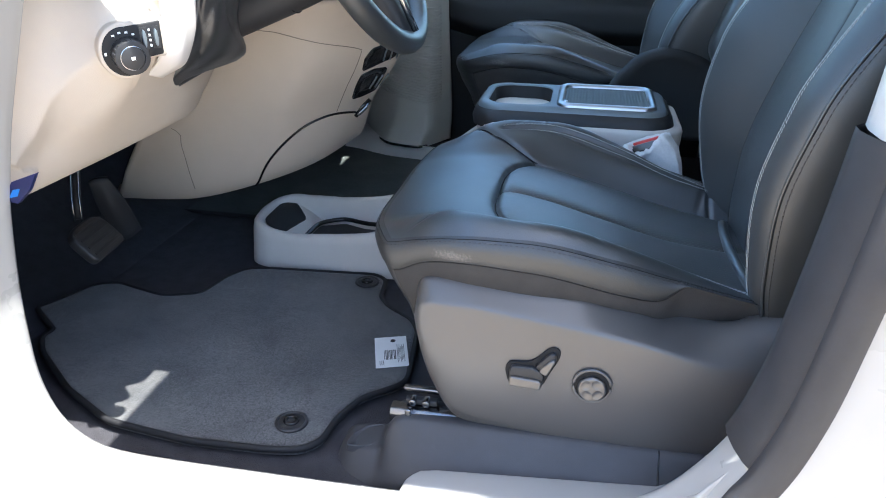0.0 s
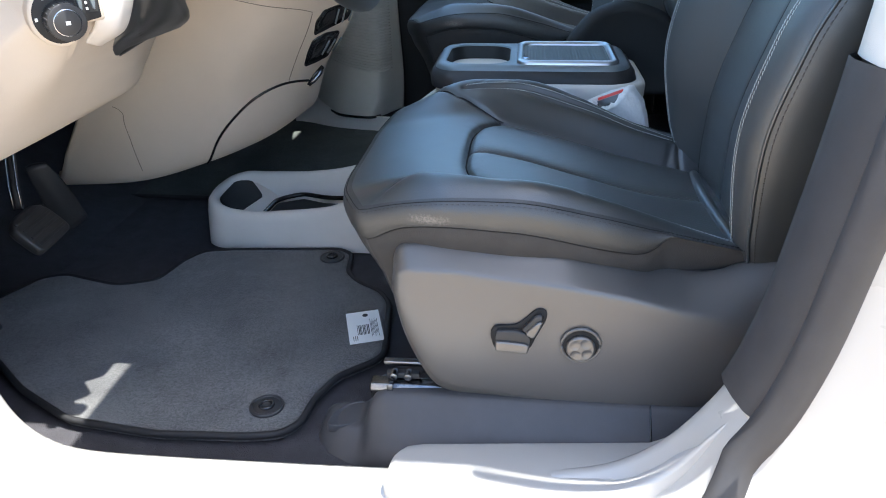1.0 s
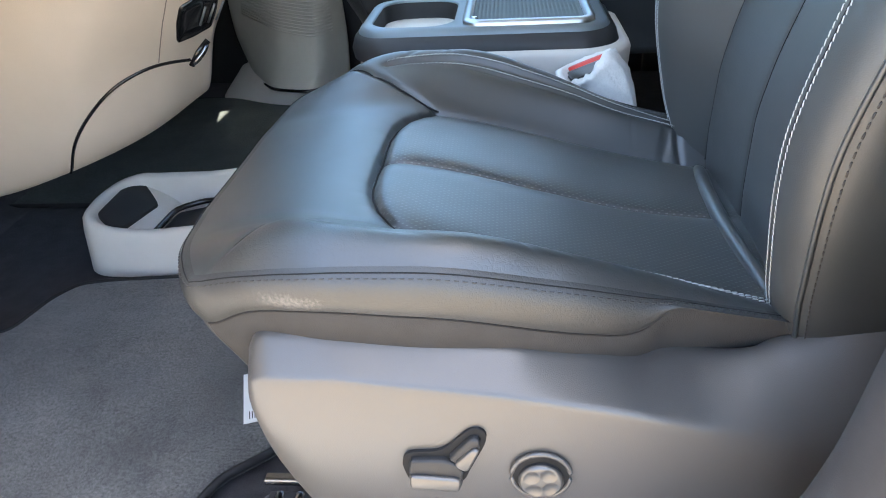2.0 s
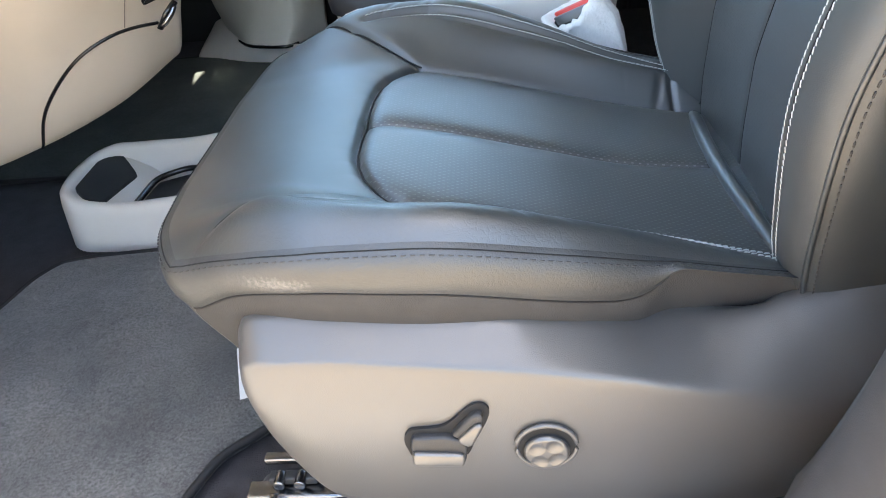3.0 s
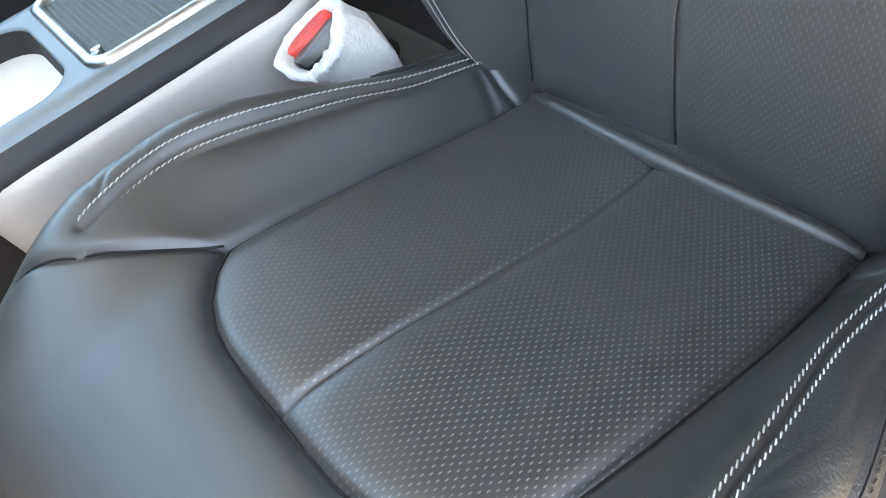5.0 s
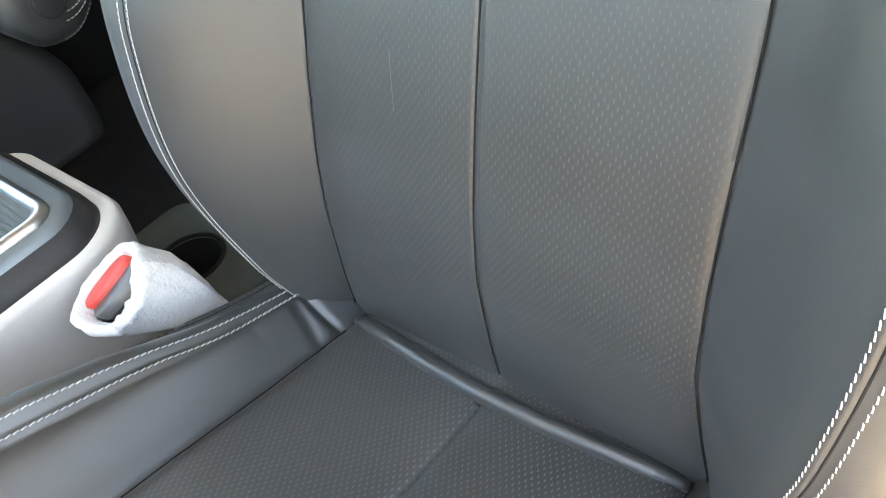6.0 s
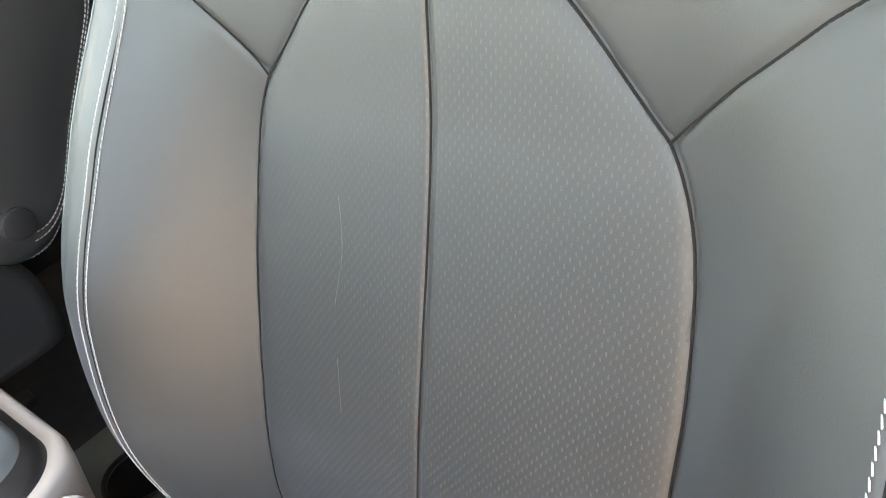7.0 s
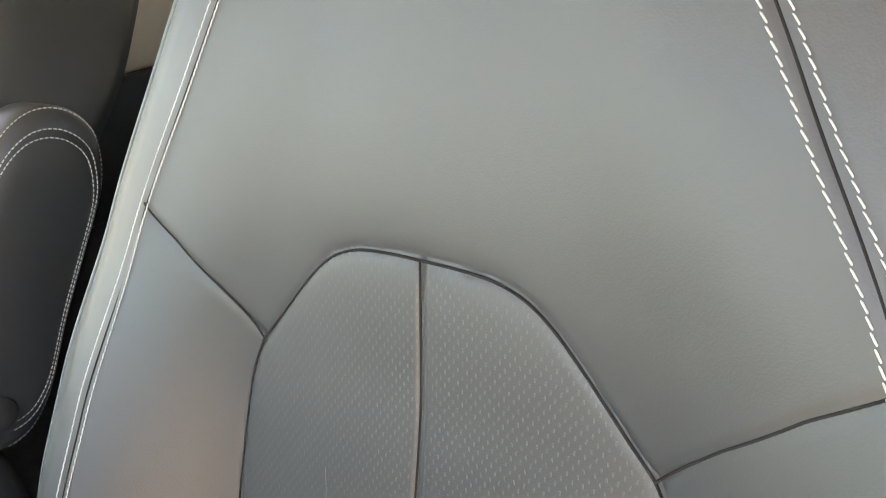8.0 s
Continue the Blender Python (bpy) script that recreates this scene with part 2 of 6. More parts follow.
PRIVACY.node_tree.nodes["Principled BSDF"].inputs["Base Color"].default_value = (0.16, 0.19, 0.19, 1)


# ---------------------------------------------------------------- mesh tools
def part(name, me, mat, parent=None, label=""):
    """Links a mesh (or a bmesh) as one object, under a thing or a part."""
    if isinstance(me, bmesh.types.BMesh):
        bm, me = me, bpy.data.meshes.new(name)
        bm.to_mesh(me)
        bm.free()
    if not me.materials:
        me.materials.append(mat)
    ob = new(name, me)
    if parent is not None:
        ob.parent = parent
    if label:
        ob["label"] = label
    return ob


def thing(name, label, category, at=(0, 0, 0), group="", kind=""):
    ob = new(name)
    ob.location = at
    ob.empty_display_size = 0.05
    return tagged(ob, label, category, group, kind)


def smooth(me, angle=None):
    me.polygons.foreach_set("use_smooth", [True] * len(me.polygons))
    return me


def spline(xs, ys):
    """A smooth function through the points (monotone cubic)."""
    xs, ys = np.array(xs, float), np.array(ys, float)
    d = np.diff(ys) / np.diff(xs)
    m = np.empty_like(ys)
    m[0], m[-1] = d[0], d[-1]
    m[1:-1] = np.where(d[1:] * d[:-1] > 0, 2 * d[1:] * d[:-1] / (d[1:] + d[:-1] + 1e-12), 0)

    def f(x):
        x = np.clip(np.asarray(x, float), xs[0], xs[-1])
        i = np.clip(np.searchsorted(xs, x) - 1, 0, len(xs) - 2)
        h = xs[i + 1] - xs[i]
        t = (x - xs[i]) / h
        return ((2 * t**3 - 3 * t**2 + 1) * ys[i] + (t**3 - 2 * t**2 + t) * h * m[i]
                + (-2 * t**3 + 3 * t**2) * ys[i + 1] + (t**3 - t**2) * h * m[i + 1])
    return f


def sheet(name, P, uv=None, keep=None, flip=False, close_u=False, close_v=False):
    """A mesh from a grid of points [rows, columns, 3]; keep: which cells."""
    n, m = P.shape[:2]
    idx = np.arange(n * m).reshape(n, m)
    ii = np.arange(n if close_u else n - 1)
    jj = np.arange(m if close_v else m - 1)
    a = idx[np.ix_(ii, jj)]
    b = idx[np.ix_(ii, (jj + 1) % m)]
    c = idx[np.ix_((ii + 1) % n, (jj + 1) % m)]
    d = idx[np.ix_((ii + 1) % n, jj)]
    q = np.stack([a, d, c, b] if flip else [a, b, c, d], -1)
    q = q[keep] if keep is not None else q.reshape(-1, 4)
    used = np.unique(q)
    remap = np.zeros(n * m, int)
    remap[used] = np.arange(len(used))
    me = bpy.data.meshes.new(name)
    me.from_pydata(P.reshape(-1, 3)[used].tolist(), [], remap[q].tolist())
    if uv is not None:
        lay = me.uv_layers.new(name="UVMap")
        loops = np.empty(len(me.loops), np.int32)
        me.loops.foreach_get("vertex_index", loops)
        lay.data.foreach_set("uv", uv.reshape(-1, 2)[used][loops].ravel())
    me.validate()
    smooth(me)
    if keep is not None:
        N = np.cross(np.gradient(P, axis=1), np.gradient(P, axis=0)) * (-1 if flip else 1)
        N = (N / (np.linalg.norm(N, axis=-1, keepdims=True) + 1e-12)).reshape(-1, 3)[used]
        me.normals_split_custom_set_from_vertices([tuple(q) for q in N])
    return me


def resample(pts, n):
    pts = np.array(pts, float)
    s = np.concatenate([[0], np.cumsum(np.linalg.norm(np.diff(pts, axis=0), axis=1))])
    t = np.linspace(0, s[-1], n)
    return np.stack([np.interp(t, s, pts[:, k]) for k in range(pts.shape[1])], 1)


def rounded(pts, n, closed=False, passes=3):
    """Points along a polyline whose corners are smoothed off."""
    p = np.array(pts, float)
    if closed:
        p = np.vstack([p, p[:1]])
    p = resample(p, n + (1 if closed else 0))
    if closed:
        p = p[:-1]
    for _ in range(passes):
        q = p.copy()
        if closed:
            q = (np.roll(p, 1, 0) + 2 * p + np.roll(p, -1, 0)) / 4
        else:
            q[1:-1] = (p[:-2] + 2 * p[1:-1] + p[2:]) / 4
        p = q
    return p


def tube(name, pts, r, sides=8, closed=False, taper=None):
    """A round bar along points."""
    p = np.array(pts, float)
    t = np.roll(p, -1, 0) - np.roll(p, 1, 0) if closed else np.gradient(p, axis=0)
    t /= np.linalg.norm(t, axis=1)[:, None] + 1e-12
    ref = np.array([0, 0, 1.0])
    if abs(t[:, 2]).mean() > 0.8:
        ref = np.array([1.0, 0, 0])
    a = np.cross(t, ref)
    a /= np.linalg.norm(a, axis=1)[:, None] + 1e-12
    b = np.cross(t, a)
    rr = np.full(len(p), r) if taper is None else r * np.array(taper)
    w = np.linspace(0, 2 * math.pi, sides, endpoint=False)
    P = p[:, None] + rr[:, None, None] * (np.cos(w)[None, :, None] * a[:, None] + np.sin(w)[None, :, None] * b[:, None])
    me = sheet(name, P, close_u=closed, close_v=True)
    if not closed:
        bm = bmesh.new()
        bm.from_mesh(me)
        bmesh.ops.holes_fill(bm, edges=[e for e in bm.edges if e.is_boundary])
        bmesh.ops.recalc_face_normals(bm, faces=bm.faces)
        bm.to_mesh(me)
        bm.free()
        smooth(me)
    return me


def box(name, x0, x1, y0, y1, z0, z1, bevel=0.004, seg=2):
    bm = bmesh.new()
    bmesh.ops.create_cube(bm, size=1)
    for v in bm.verts:
        v.co = Vector((x0 + (v.co.x + 0.5) * (x1 - x0), y0 + (v.co.y + 0.5) * (y1 - y0), z0 + (v.co.z + 0.5) * (z1 - z0)))
    if bevel:
        bmesh.ops.bevel(bm, geom=bm.edges[:], offset=bevel, segments=seg, affect="EDGES", profile=0.5)
    me = bpy.data.meshes.new(name)
    bm.to_mesh(me)
    bm.free()
    return smooth(me) if bevel else me


def prism(name, outline, axis, lo, hi, bevel=0.0, seg=2):
    """A flat outline (two coordinates a point) pulled along an axis from lo to hi, edges rounded."""
    bm = bmesh.new()
    def put(p, w):
        c = list(p)
        c.insert("xyz".index(axis), w)
        return bm.verts.new(c)
    f = bm.faces.new([put(p, lo) for p in outline])
    ret = bmesh.ops.extrude_face_region(bm, geom=[f])
    for v in [g for g in ret["geom"] if isinstance(g, bmesh.types.BMVert)]:
        v.co["xyz".index(axis)] = hi
    bmesh.ops.recalc_face_normals(bm, faces=bm.faces)
    if bevel:
        es = [e for e in bm.edges if e.calc_face_angle(0) > 0.6]
        bmesh.ops.bevel(bm, geom=es, offset=bevel, segments=seg, affect="EDGES", profile=0.5)
    me = bpy.data.meshes.new(name)
    bm.to_mesh(me)
    bm.free()
    if bevel:
        smooth(me)
    return me


def patch(ctrl, n, m):
    """A smooth grid of n x m points through a small net of control points."""
    c = np.array(ctrl, float)
    r, k = c.shape[:2]
    u = np.linspace(0, r - 1, n)
    v = np.linspace(0, k - 1, m)
    mid = np.stack([np.stack([spline(np.arange(r), c[:, j, d])(u) for d in range(3)], -1) for j in range(k)], 1)
    return np.stack([np.stack([spline(np.arange(k), mid[i, :, d])(v) for d in range(3)], -1) for i in range(n)], 0)


def thicken(me, t):
    """Gives a sheet its thickness."""
    bm = bmesh.new()
    bm.from_mesh(me)
    bmesh.ops.solidify(bm, geom=bm.faces[:], thickness=t)
    bm.to_mesh(me)
    bm.free()
    return smooth(me)


def near(P2, lines):
    """The distance of flat points [n, 2] from the nearest of some polylines."""
    best = np.full(len(P2), 9.0)
    for line in lines:
        L = np.array(line, float)
        for a, b in zip(L[:-1], L[1:]):
            d = b - a
            t = np.clip(((P2 - a) @ d) / (d @ d + 1e-15), 0, 1)
            best = np.minimum(best, np.hypot(*(P2 - a - t[:, None] * d).T))
    return best


def dashes(name, pts, normals, length=0.0040, gap=0.0016, r=0.00075, slant=0.0):
    """Thread stitches along a line: short rounded bars, lightly sunk at the ends."""
    p = np.array(pts, float)
    s = np.concatenate([[0], np.cumsum(np.linalg.norm(np.diff(p, axis=0), axis=1))])
    at = lambda q: np.stack([np.interp(q, s, p[:, k]) for k in range(3)], -1)
    nn = lambda q: np.stack([np.interp(q, s, np.array(normals)[:, k]) for k in range(3)], -1)
    starts = np.arange(0.001, s[-1] - length, length + gap)
    vs, fs = [], []
    for q in starts:
        a, b = at(q), at(q + length)
        n = nn(q + length / 2)
        n = n / (np.linalg.norm(n) + 1e-12)
        t = (b - a) / (np.linalg.norm(b - a) + 1e-12)
        side = np.cross(t, n)
        a, b = a + side * slant, b - side * slant
        base = len(vs)
        for w, (c, k, lift) in enumerate(((a, 0.6, -0.0002), (a * 0.85 + b * 0.15, 1, 0.0003), (a * 0.15 + b * 0.85, 1, 0.0003), (b, 0.6, -0.0002))):
            for ang in range(6):
                th = ang * math.pi / 3
                vs.append(c + n * lift + r * k * (math.cos(th) * side + math.sin(th) * n))
        for w in range(3):
            for ang in range(6):
                o = base + w * 6
                fs.append((o + ang, o + (ang + 1) % 6, o + 6 + (ang + 1) % 6, o + 6 + ang))
        fs.append(tuple(base + 5 - i for i in range(6)))
        fs.append(tuple(base + 18 + i for i in range(6)))
    return vs, fs


def stitch_mesh(name, runs, **kw):
    V, Fc = [], []
    for pts, nor in runs:
        v, f = dashes(name, pts, nor, **kw)
        o = len(V)
        V += v
        Fc += [tuple(i + o for i in q) for q in f]
    me = bpy.data.meshes.new(name)
    me.from_pydata([tuple(v) for v in V], [], Fc)
    return smooth(me)


# ---------------------------------------------------------------- the seats
# Everything in a seat's own metres: x towards the rear, y from its middle line (the door side is negative), z above the mat.
zc = spline([-0.02, 0.0, 0.02, 0.06, 0.10, 0.14, 0.20, 0.30, 0.40, 0.52], [0.292, 0.300, 0.3055, 0.3105, 0.3130, 0.3115, 0.302, 0.2755, 0.2505, 0.238])
zi = spline([-0.02, 0.0, 0.06, 0.10, 0.14, 0.20, 0.30, 0.40, 0.52], [0.292, 0.301, 0.3125, 0.3165, 0.315, 0.303, 0.276, 0.248, 0.226])
zs = spline([-0.02, 0.0, 0.05, 0.10, 0.14, 0.20, 0.30, 0.40, 0.52], [0.293, 0.303, 0.320, 0.334, 0.339, 0.336, 0.312, 0.283, 0.252])
zp = spline([-0.02, 0.0, 0.05, 0.10, 0.14, 0.20, 0.30, 0.40, 0.52], [0.292, 0.300, 0.315, 0.330, 0.337, 0.338, 0.317, 0.284, 0.256])
hi = spline([0.0, 0.10, 0.14, 0.20, 0.30, 0.40, 0.52], [0.12, 0.130, 0.138, 0.146, 0.152, 0.154, 0.150])
hs = spline([0.0, 0.05, 0.10, 0.14, 0.20, 0.30, 0.40, 0.52], [0.152, 0.164, 0.182, 0.197, 0.208, 0.199, 0.187, 0.190])
hp = spline([0.0, 0.02, 0.05, 0.10, 0.14, 0.20, 0.30, 0.40, 0.52], [0.205, 0.214, 0.224, 0.243, 0.251, 0.252, 0.237, 0.213, 0.200])
xfront = lambda h: -0.001 + 0.050 * (np.abs(h) / 0.22) ** 4.0


def cushion_z(x, y):
    x, y = np.asarray(x, float), np.abs(np.asarray(y, float))
    a, b, c, d = zc(x), zi(x), zs(x), zp(x)
    h1, h2, h3 = hi(x), hs(x), hp(x)
    ease = lambda t: t * t * (3 - 2 * t)
    z = np.where(y < h1, a + (b - a) * ease(np.clip(y / h1, 0, 1)),
        np.where(y < h2, b + (c - b) * ease(np.clip((y - h1) / (h2 - h1), 0, 1)),
                 c + (d - c) * np.clip((y - h2) / (h3 - h2), 0, 1)))
    t = np.clip((y - h2) / (h3 - h2), 0, 1)
    swell = 0.017 * np.clip((x + 0.01) / 0.12, 0, 1) * np.clip((0.47 - x) / 0.2, 0, 1)
    return z + swell * 4 * t * (1 - t) * (y > h2)


INS_FRONT = [(0.143, 0.0), (0.1425, 0.03), (0.1435, 0.06), (0.147, 0.082), (0.155, 0.105), (0.170, 0.128), (0.187, 0.1445)]
INS_SIDE = [(x, float(hi(x))) for x in np.linspace(0.195, 0.50, 24)]
PANEL_SEAM = [(0.187, 0.1445), (0.165, 0.156), (0.14, 0.168), (0.116, 0.182), (0.09, 0.196), (0.070, 0.208), (0.055, 0.2165), (0.046, 0.2225)]
STITCH_C = [(x, float(hs(x))) for x in np.linspace(0.122, 0.472, 40)]
stitch_in = lambda q: hs(q) + 0.0075 * np.clip((0.47 - np.asarray(q, float)) / 0.12, 0, 1)
STITCH_IN = [(x, float(stitch_in(x))) for x in np.linspace(0.122, 0.472, 40)]
mirror = lambda L: [(a, -b) for a, b in L]


def inside_insert(x, y):
    y = np.abs(y)
    front = np.interp(y, [p[1] for p in INS_FRONT], [p[0] for p in INS_FRONT])
    return (x > front) & (y < hi(x))


def inside_front(x, y):
    """The plain panel across the front of the cushion, ahead of insert and bolsters."""
    y = np.abs(y)
    seam = sorted((p[1], p[0]) for p in INS_FRONT + PANEL_SEAM[1:])
    return x < np.interp(y, [s[0] for s in seam], [s[1] for s in seam])


def build_cushion(seat, step, mir):
    n, m = int(0.52 / step), int(0.50 / step)
    a = np.linspace(0, 1, n)[:, None]
    u = np.linspace(-1, 1, m)[None, :]
    xr = 0.0 + 0.515 * a
    H = hp(xr)
    y = u * H
    x = np.maximum(xfront(y) + a * (0.515 - xfront(y)), 0 * y)
    y = u * hp(x)
    z = cushion_z(x, y)
    soft_ = z.copy()
    for _ in range(int(60 * (0.0018 / step) ** 2) + 1):
        soft_[1:-1] = (soft_[:-2] + 2 * soft_[1:-1] + soft_[2:]) / 4
        soft_[:, 1:-1] = (soft_[:, :-2] + 2 * soft_[:, 1:-1] + soft_[:, 2:]) / 4
    wgt_ = np.clip((0.24 - x) / 0.06, 0, 1)
    z = z * (1 - wgt_) + soft_ * wgt_
    lines = [INS_FRONT + INS_SIDE, PANEL_SEAM, STITCH_IN] + [mirror(L) for L in (INS_FRONT + INS_SIDE, PANEL_SEAM, STITCH_C)]
    flat = np.stack([x.ravel(), y.ravel()], 1)
    d_ins = near(flat, [lines[0], lines[3]]).reshape(x.shape)
    d_fine = near(flat, [lines[1], lines[2], lines[4], lines[5]]).reshape(x.shape)
    d_mid = near(flat, [[(0.143, 0), (0.48, 0)]]).reshape(x.shape)
    z = z - 0.0085 * np.exp(-d_ins / 0.009) - 0.003 * np.exp(-(d_ins / 0.0036) ** 2)
    dies = np.clip((x - 0.055) / 0.05, 0, 1)
    z = z - (0.0028 * np.exp(-(d_fine / 0.0030) ** 2) + 0.0015 * np.exp(-d_fine / 0.012)) * (0.12 + 0.88 * dies)
    d_pan = near(flat, [lines[1], lines[4]]).reshape(x.shape)
    z = z + 0.0045 * np.exp(-d_pan / 0.022) * (1 - np.exp(-d_pan / 0.004)) * (~inside_front(x, y)) * dies * np.clip((0.21 - x) / 0.05, 0, 1) * np.clip((np.abs(y) - hi(x)) / 0.012, 0, 1)
    z = z - (0.0060 * np.exp(-d_mid / 0.010) + 0.0022 * np.exp(-(d_mid / 0.0022) ** 2)) * np.clip((x - 0.13) / 0.02, 0, 1)
    # soft creases where the leather is sat on
    for k in range(26):
        rx, ry = random.uniform(0.14, 0.46), random.choice((-1, 1)) * random.uniform(0.195, 0.245)
        ang, ln, w = random.uniform(-0.5, 0.5) + (1.2 if k % 3 == 0 else 0), random.uniform(0.012, 0.035), random.uniform(0.0015, 0.003)
        p = (x - rx) * math.cos(ang) + (y - ry) * math.sin(ang)
        q = -(x - rx) * math.sin(ang) + (y - ry) * math.cos(ang)
        z = z - 0.0011 * np.exp(-(p / ln) ** 2 - (q / w) ** 2) * np.clip((hp(x) - np.abs(y)) / 0.03, 0, 1)
    # the gathered folds where bolster, backrest and insert meet
    for side in (-1, 1):
        for k, (fx, depth) in enumerate(((0.449, 0.003), (0.468, 0.006))):
            q = (x - fx) - (0.55 - 0.45 * k) * (np.abs(y) - 0.165) - 0.003 * np.sin(90 * y + k)
            z = z - depth * np.exp(-(q / (0.0055 - 0.0015 * k)) ** 2) * np.exp(-((side * y - 0.172) / 0.020) ** 2)
    P = np.stack([x, mir * y, z], -1)
    uv = np.stack([y, x], -1)
    xm, ym = (x[1:, 1:] + x[:-1, :-1]) / 2, (y[1:, 1:] + y[:-1, :-1]) / 2
    ins, fro = inside_insert(xm, ym), inside_front(xm, ym)
    fl = mir > 0
    cushion = part("seat_cushion", sheet("front_panel", P, uv, fro, fl), LEATHER, seat, "smooth black leather front of the cushion")
    for nm, sel in (("insert_panel", ins & (ym < 0)), ("insert_panel", ins & (ym >= 0))):
        part(nm, sheet(nm, P, uv, sel, fl), LEATHER_PERF_PALE, cushion, "perforated black leather")
    for sel, mt, lb in ((~ins & ~fro & (ym < 0), LEATHER_WORN, "creased black leather bolster"), (~ins & ~fro & (ym >= 0), LEATHER, "black leather bolster")):
        part("bolster", sheet("bolster", P, uv, sel, fl), mt, cushion, lb)
    # the skirt below the outline: welt, leather band, woven cloth
    edge = np.concatenate([P[::-1, 0], P[0, 1:-1], P[:, -1]])
    side = np.concatenate([np.full(n, -1.0), np.zeros(m - 2), np.full(n, 1.0)])
    c = edge.copy()
    t = np.gradient(c, axis=0)
    for _ in range(25):
        t[1:-1] = (t[:-2] + 2 * t[1:-1] + t[2:]) / 4
    out = np.stack([t[:, 1], -t[:, 0], 0 * t[:, 0]], 1)
    out /= np.linalg.norm(out, axis=1)[:, None]
    if np.dot(out[len(out) // 2], (-1, 0, 0)) < 0:
        out = -out
    frontness = np.clip(-out[:, 0], 0, 1) ** 1.5
    prof = [(0.0, 0.0), (0.004, -0.003), (0.0075, -0.008), (0.0095, -0.014), (0.0105, -0.020), (0.0105, -0.027), (0.0095, -0.034), (0.0075, -0.040),
            (0.0055, -0.043), (0.006, -0.047), (0.004, -0.056), (0.0, -0.068), (-0.005, -0.082), (-0.010, -0.098), (-0.012, -0.116), (-0.014, -0.134), (-0.020, -0.152)]
    sag = spline([0, 0.044, 0.056, 0.085, 0.14, 0.2, 0.3, 0.34, 0.358, 0.372, 0.382, 0.52], [1.0, 0.96, 0.86, 0.70, 0.76, 0.86, 0.92, 0.86, 0.72, 0.40, 0.04, 0.02])(edge[:, 0])
    tuck = np.maximum(frontness, 0.9 * np.exp(-np.maximum(edge[:, 0] - 0.03, 0) / 0.05))
    rings = []
    for k, (o, dz) in enumerate(prof):
        low = (dz * np.where(dz > -0.045, sag, 1.0) if k < 9 else -0.043 * sag + (dz + 0.043))
        back = np.array([0.026 * (max(0, -dz - 0.01) / 0.11) ** 1.2, 0, 0])
        rings.append(edge + out * (o + 0.003 * frontness * min(1, k))[:, None] + np.stack([0 * low, 0 * low, low], 1) + tuck[:, None] * back)
    # the lower the leather hangs, the rounder it turns the front corners
    for k in range(2, len(rings)):
        for _ in range(min(5 * k, 34)):
            rings[k][1:-1] = (rings[k][:-2] + 2 * rings[k][1:-1] + rings[k][2:]) / 4
    S = np.array(rings)
    mid = (S[1:, 1:] + S[:-1, :-1]) / 2
    rows = np.arange(len(prof) - 1)[:, None] + 0 * mid[..., 0]
    fr = (frontness[1:] + frontness[:-1])[None] / 2
    cloth = (rows >= 8) & (fr < 0.45)
    part("side_band", sheet("side_band", S, None, ~cloth, not fl), LEATHER_SCUFF, cushion, "scuffed black leather side band")
    for sg in (-1, 1):
        part("valance", sheet("valance", S, None, cloth & (mid[..., 1] * sg > 0), not fl), WEAVE, cushion, "dark woven cloth")
    # a dark tube draws the shade line along the cushion's edge
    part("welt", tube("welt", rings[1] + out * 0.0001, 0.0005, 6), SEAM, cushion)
    run = rings[1] * 0.35 + rings[2] * 0.65 + out * 0.0008
    part("welt_stitching", stitch_mesh("welt_stitching", [(run, out)], length=0.0034, gap=0.0026, r=0.0005), THREAD_DARK, cushion, "dark thread")["kind"] = "stuff"
    # near-black tubes put the crease shade into insert, fold and panel seams
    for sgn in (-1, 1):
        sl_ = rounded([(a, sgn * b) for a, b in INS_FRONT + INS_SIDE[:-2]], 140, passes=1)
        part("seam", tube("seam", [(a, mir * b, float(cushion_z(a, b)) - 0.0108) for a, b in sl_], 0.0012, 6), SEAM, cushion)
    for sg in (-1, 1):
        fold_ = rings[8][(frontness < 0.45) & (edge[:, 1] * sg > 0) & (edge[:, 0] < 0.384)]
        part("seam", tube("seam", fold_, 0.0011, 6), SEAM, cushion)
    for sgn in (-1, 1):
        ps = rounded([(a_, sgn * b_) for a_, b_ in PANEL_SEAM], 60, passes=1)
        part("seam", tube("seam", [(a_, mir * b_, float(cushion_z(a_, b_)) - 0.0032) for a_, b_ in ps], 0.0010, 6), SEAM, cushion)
    # the rolled cord at the back of the insert
    cord = [(0.492, -0.152), (0.482, -0.10), (0.475, -0.05), (0.472, 0.0), (0.474, 0.05), (0.480, 0.10), (0.487, 0.150)]
    cp = rounded([(cx, mir * cy, float(cushion_z(cx, cy)) + 0.001 - 0.008 * (abs(cy) > 0.12)) for cx, cy in cord], 60, passes=4)
    part("cord", tube("cord", cp, 0.0075, 12, taper=np.minimum(1, 0.5 + np.minimum(np.arange(60), np.arange(60)[::-1]) / 9.0)), LEATHER, cushion)
    # double rows of thread
    runs = []
    for sgn in (-1, 1):
        for off in (-0.0042, 0.0042):
            L = np.array([(sx, sgn * (float((stitch_in if sgn > 0 else hs)(sx)) + off)) for sx in np.linspace(0.122 if off > 0 else 0.128, 0.470, 90)])
            pz = cushion_z(L[:, 0], L[:, 1]) - 0.0008
            runs.append((np.stack([L[:, 0], mir * L[:, 1], pz], 1), np.tile([0, 0, 1.0], (len(L), 1))))
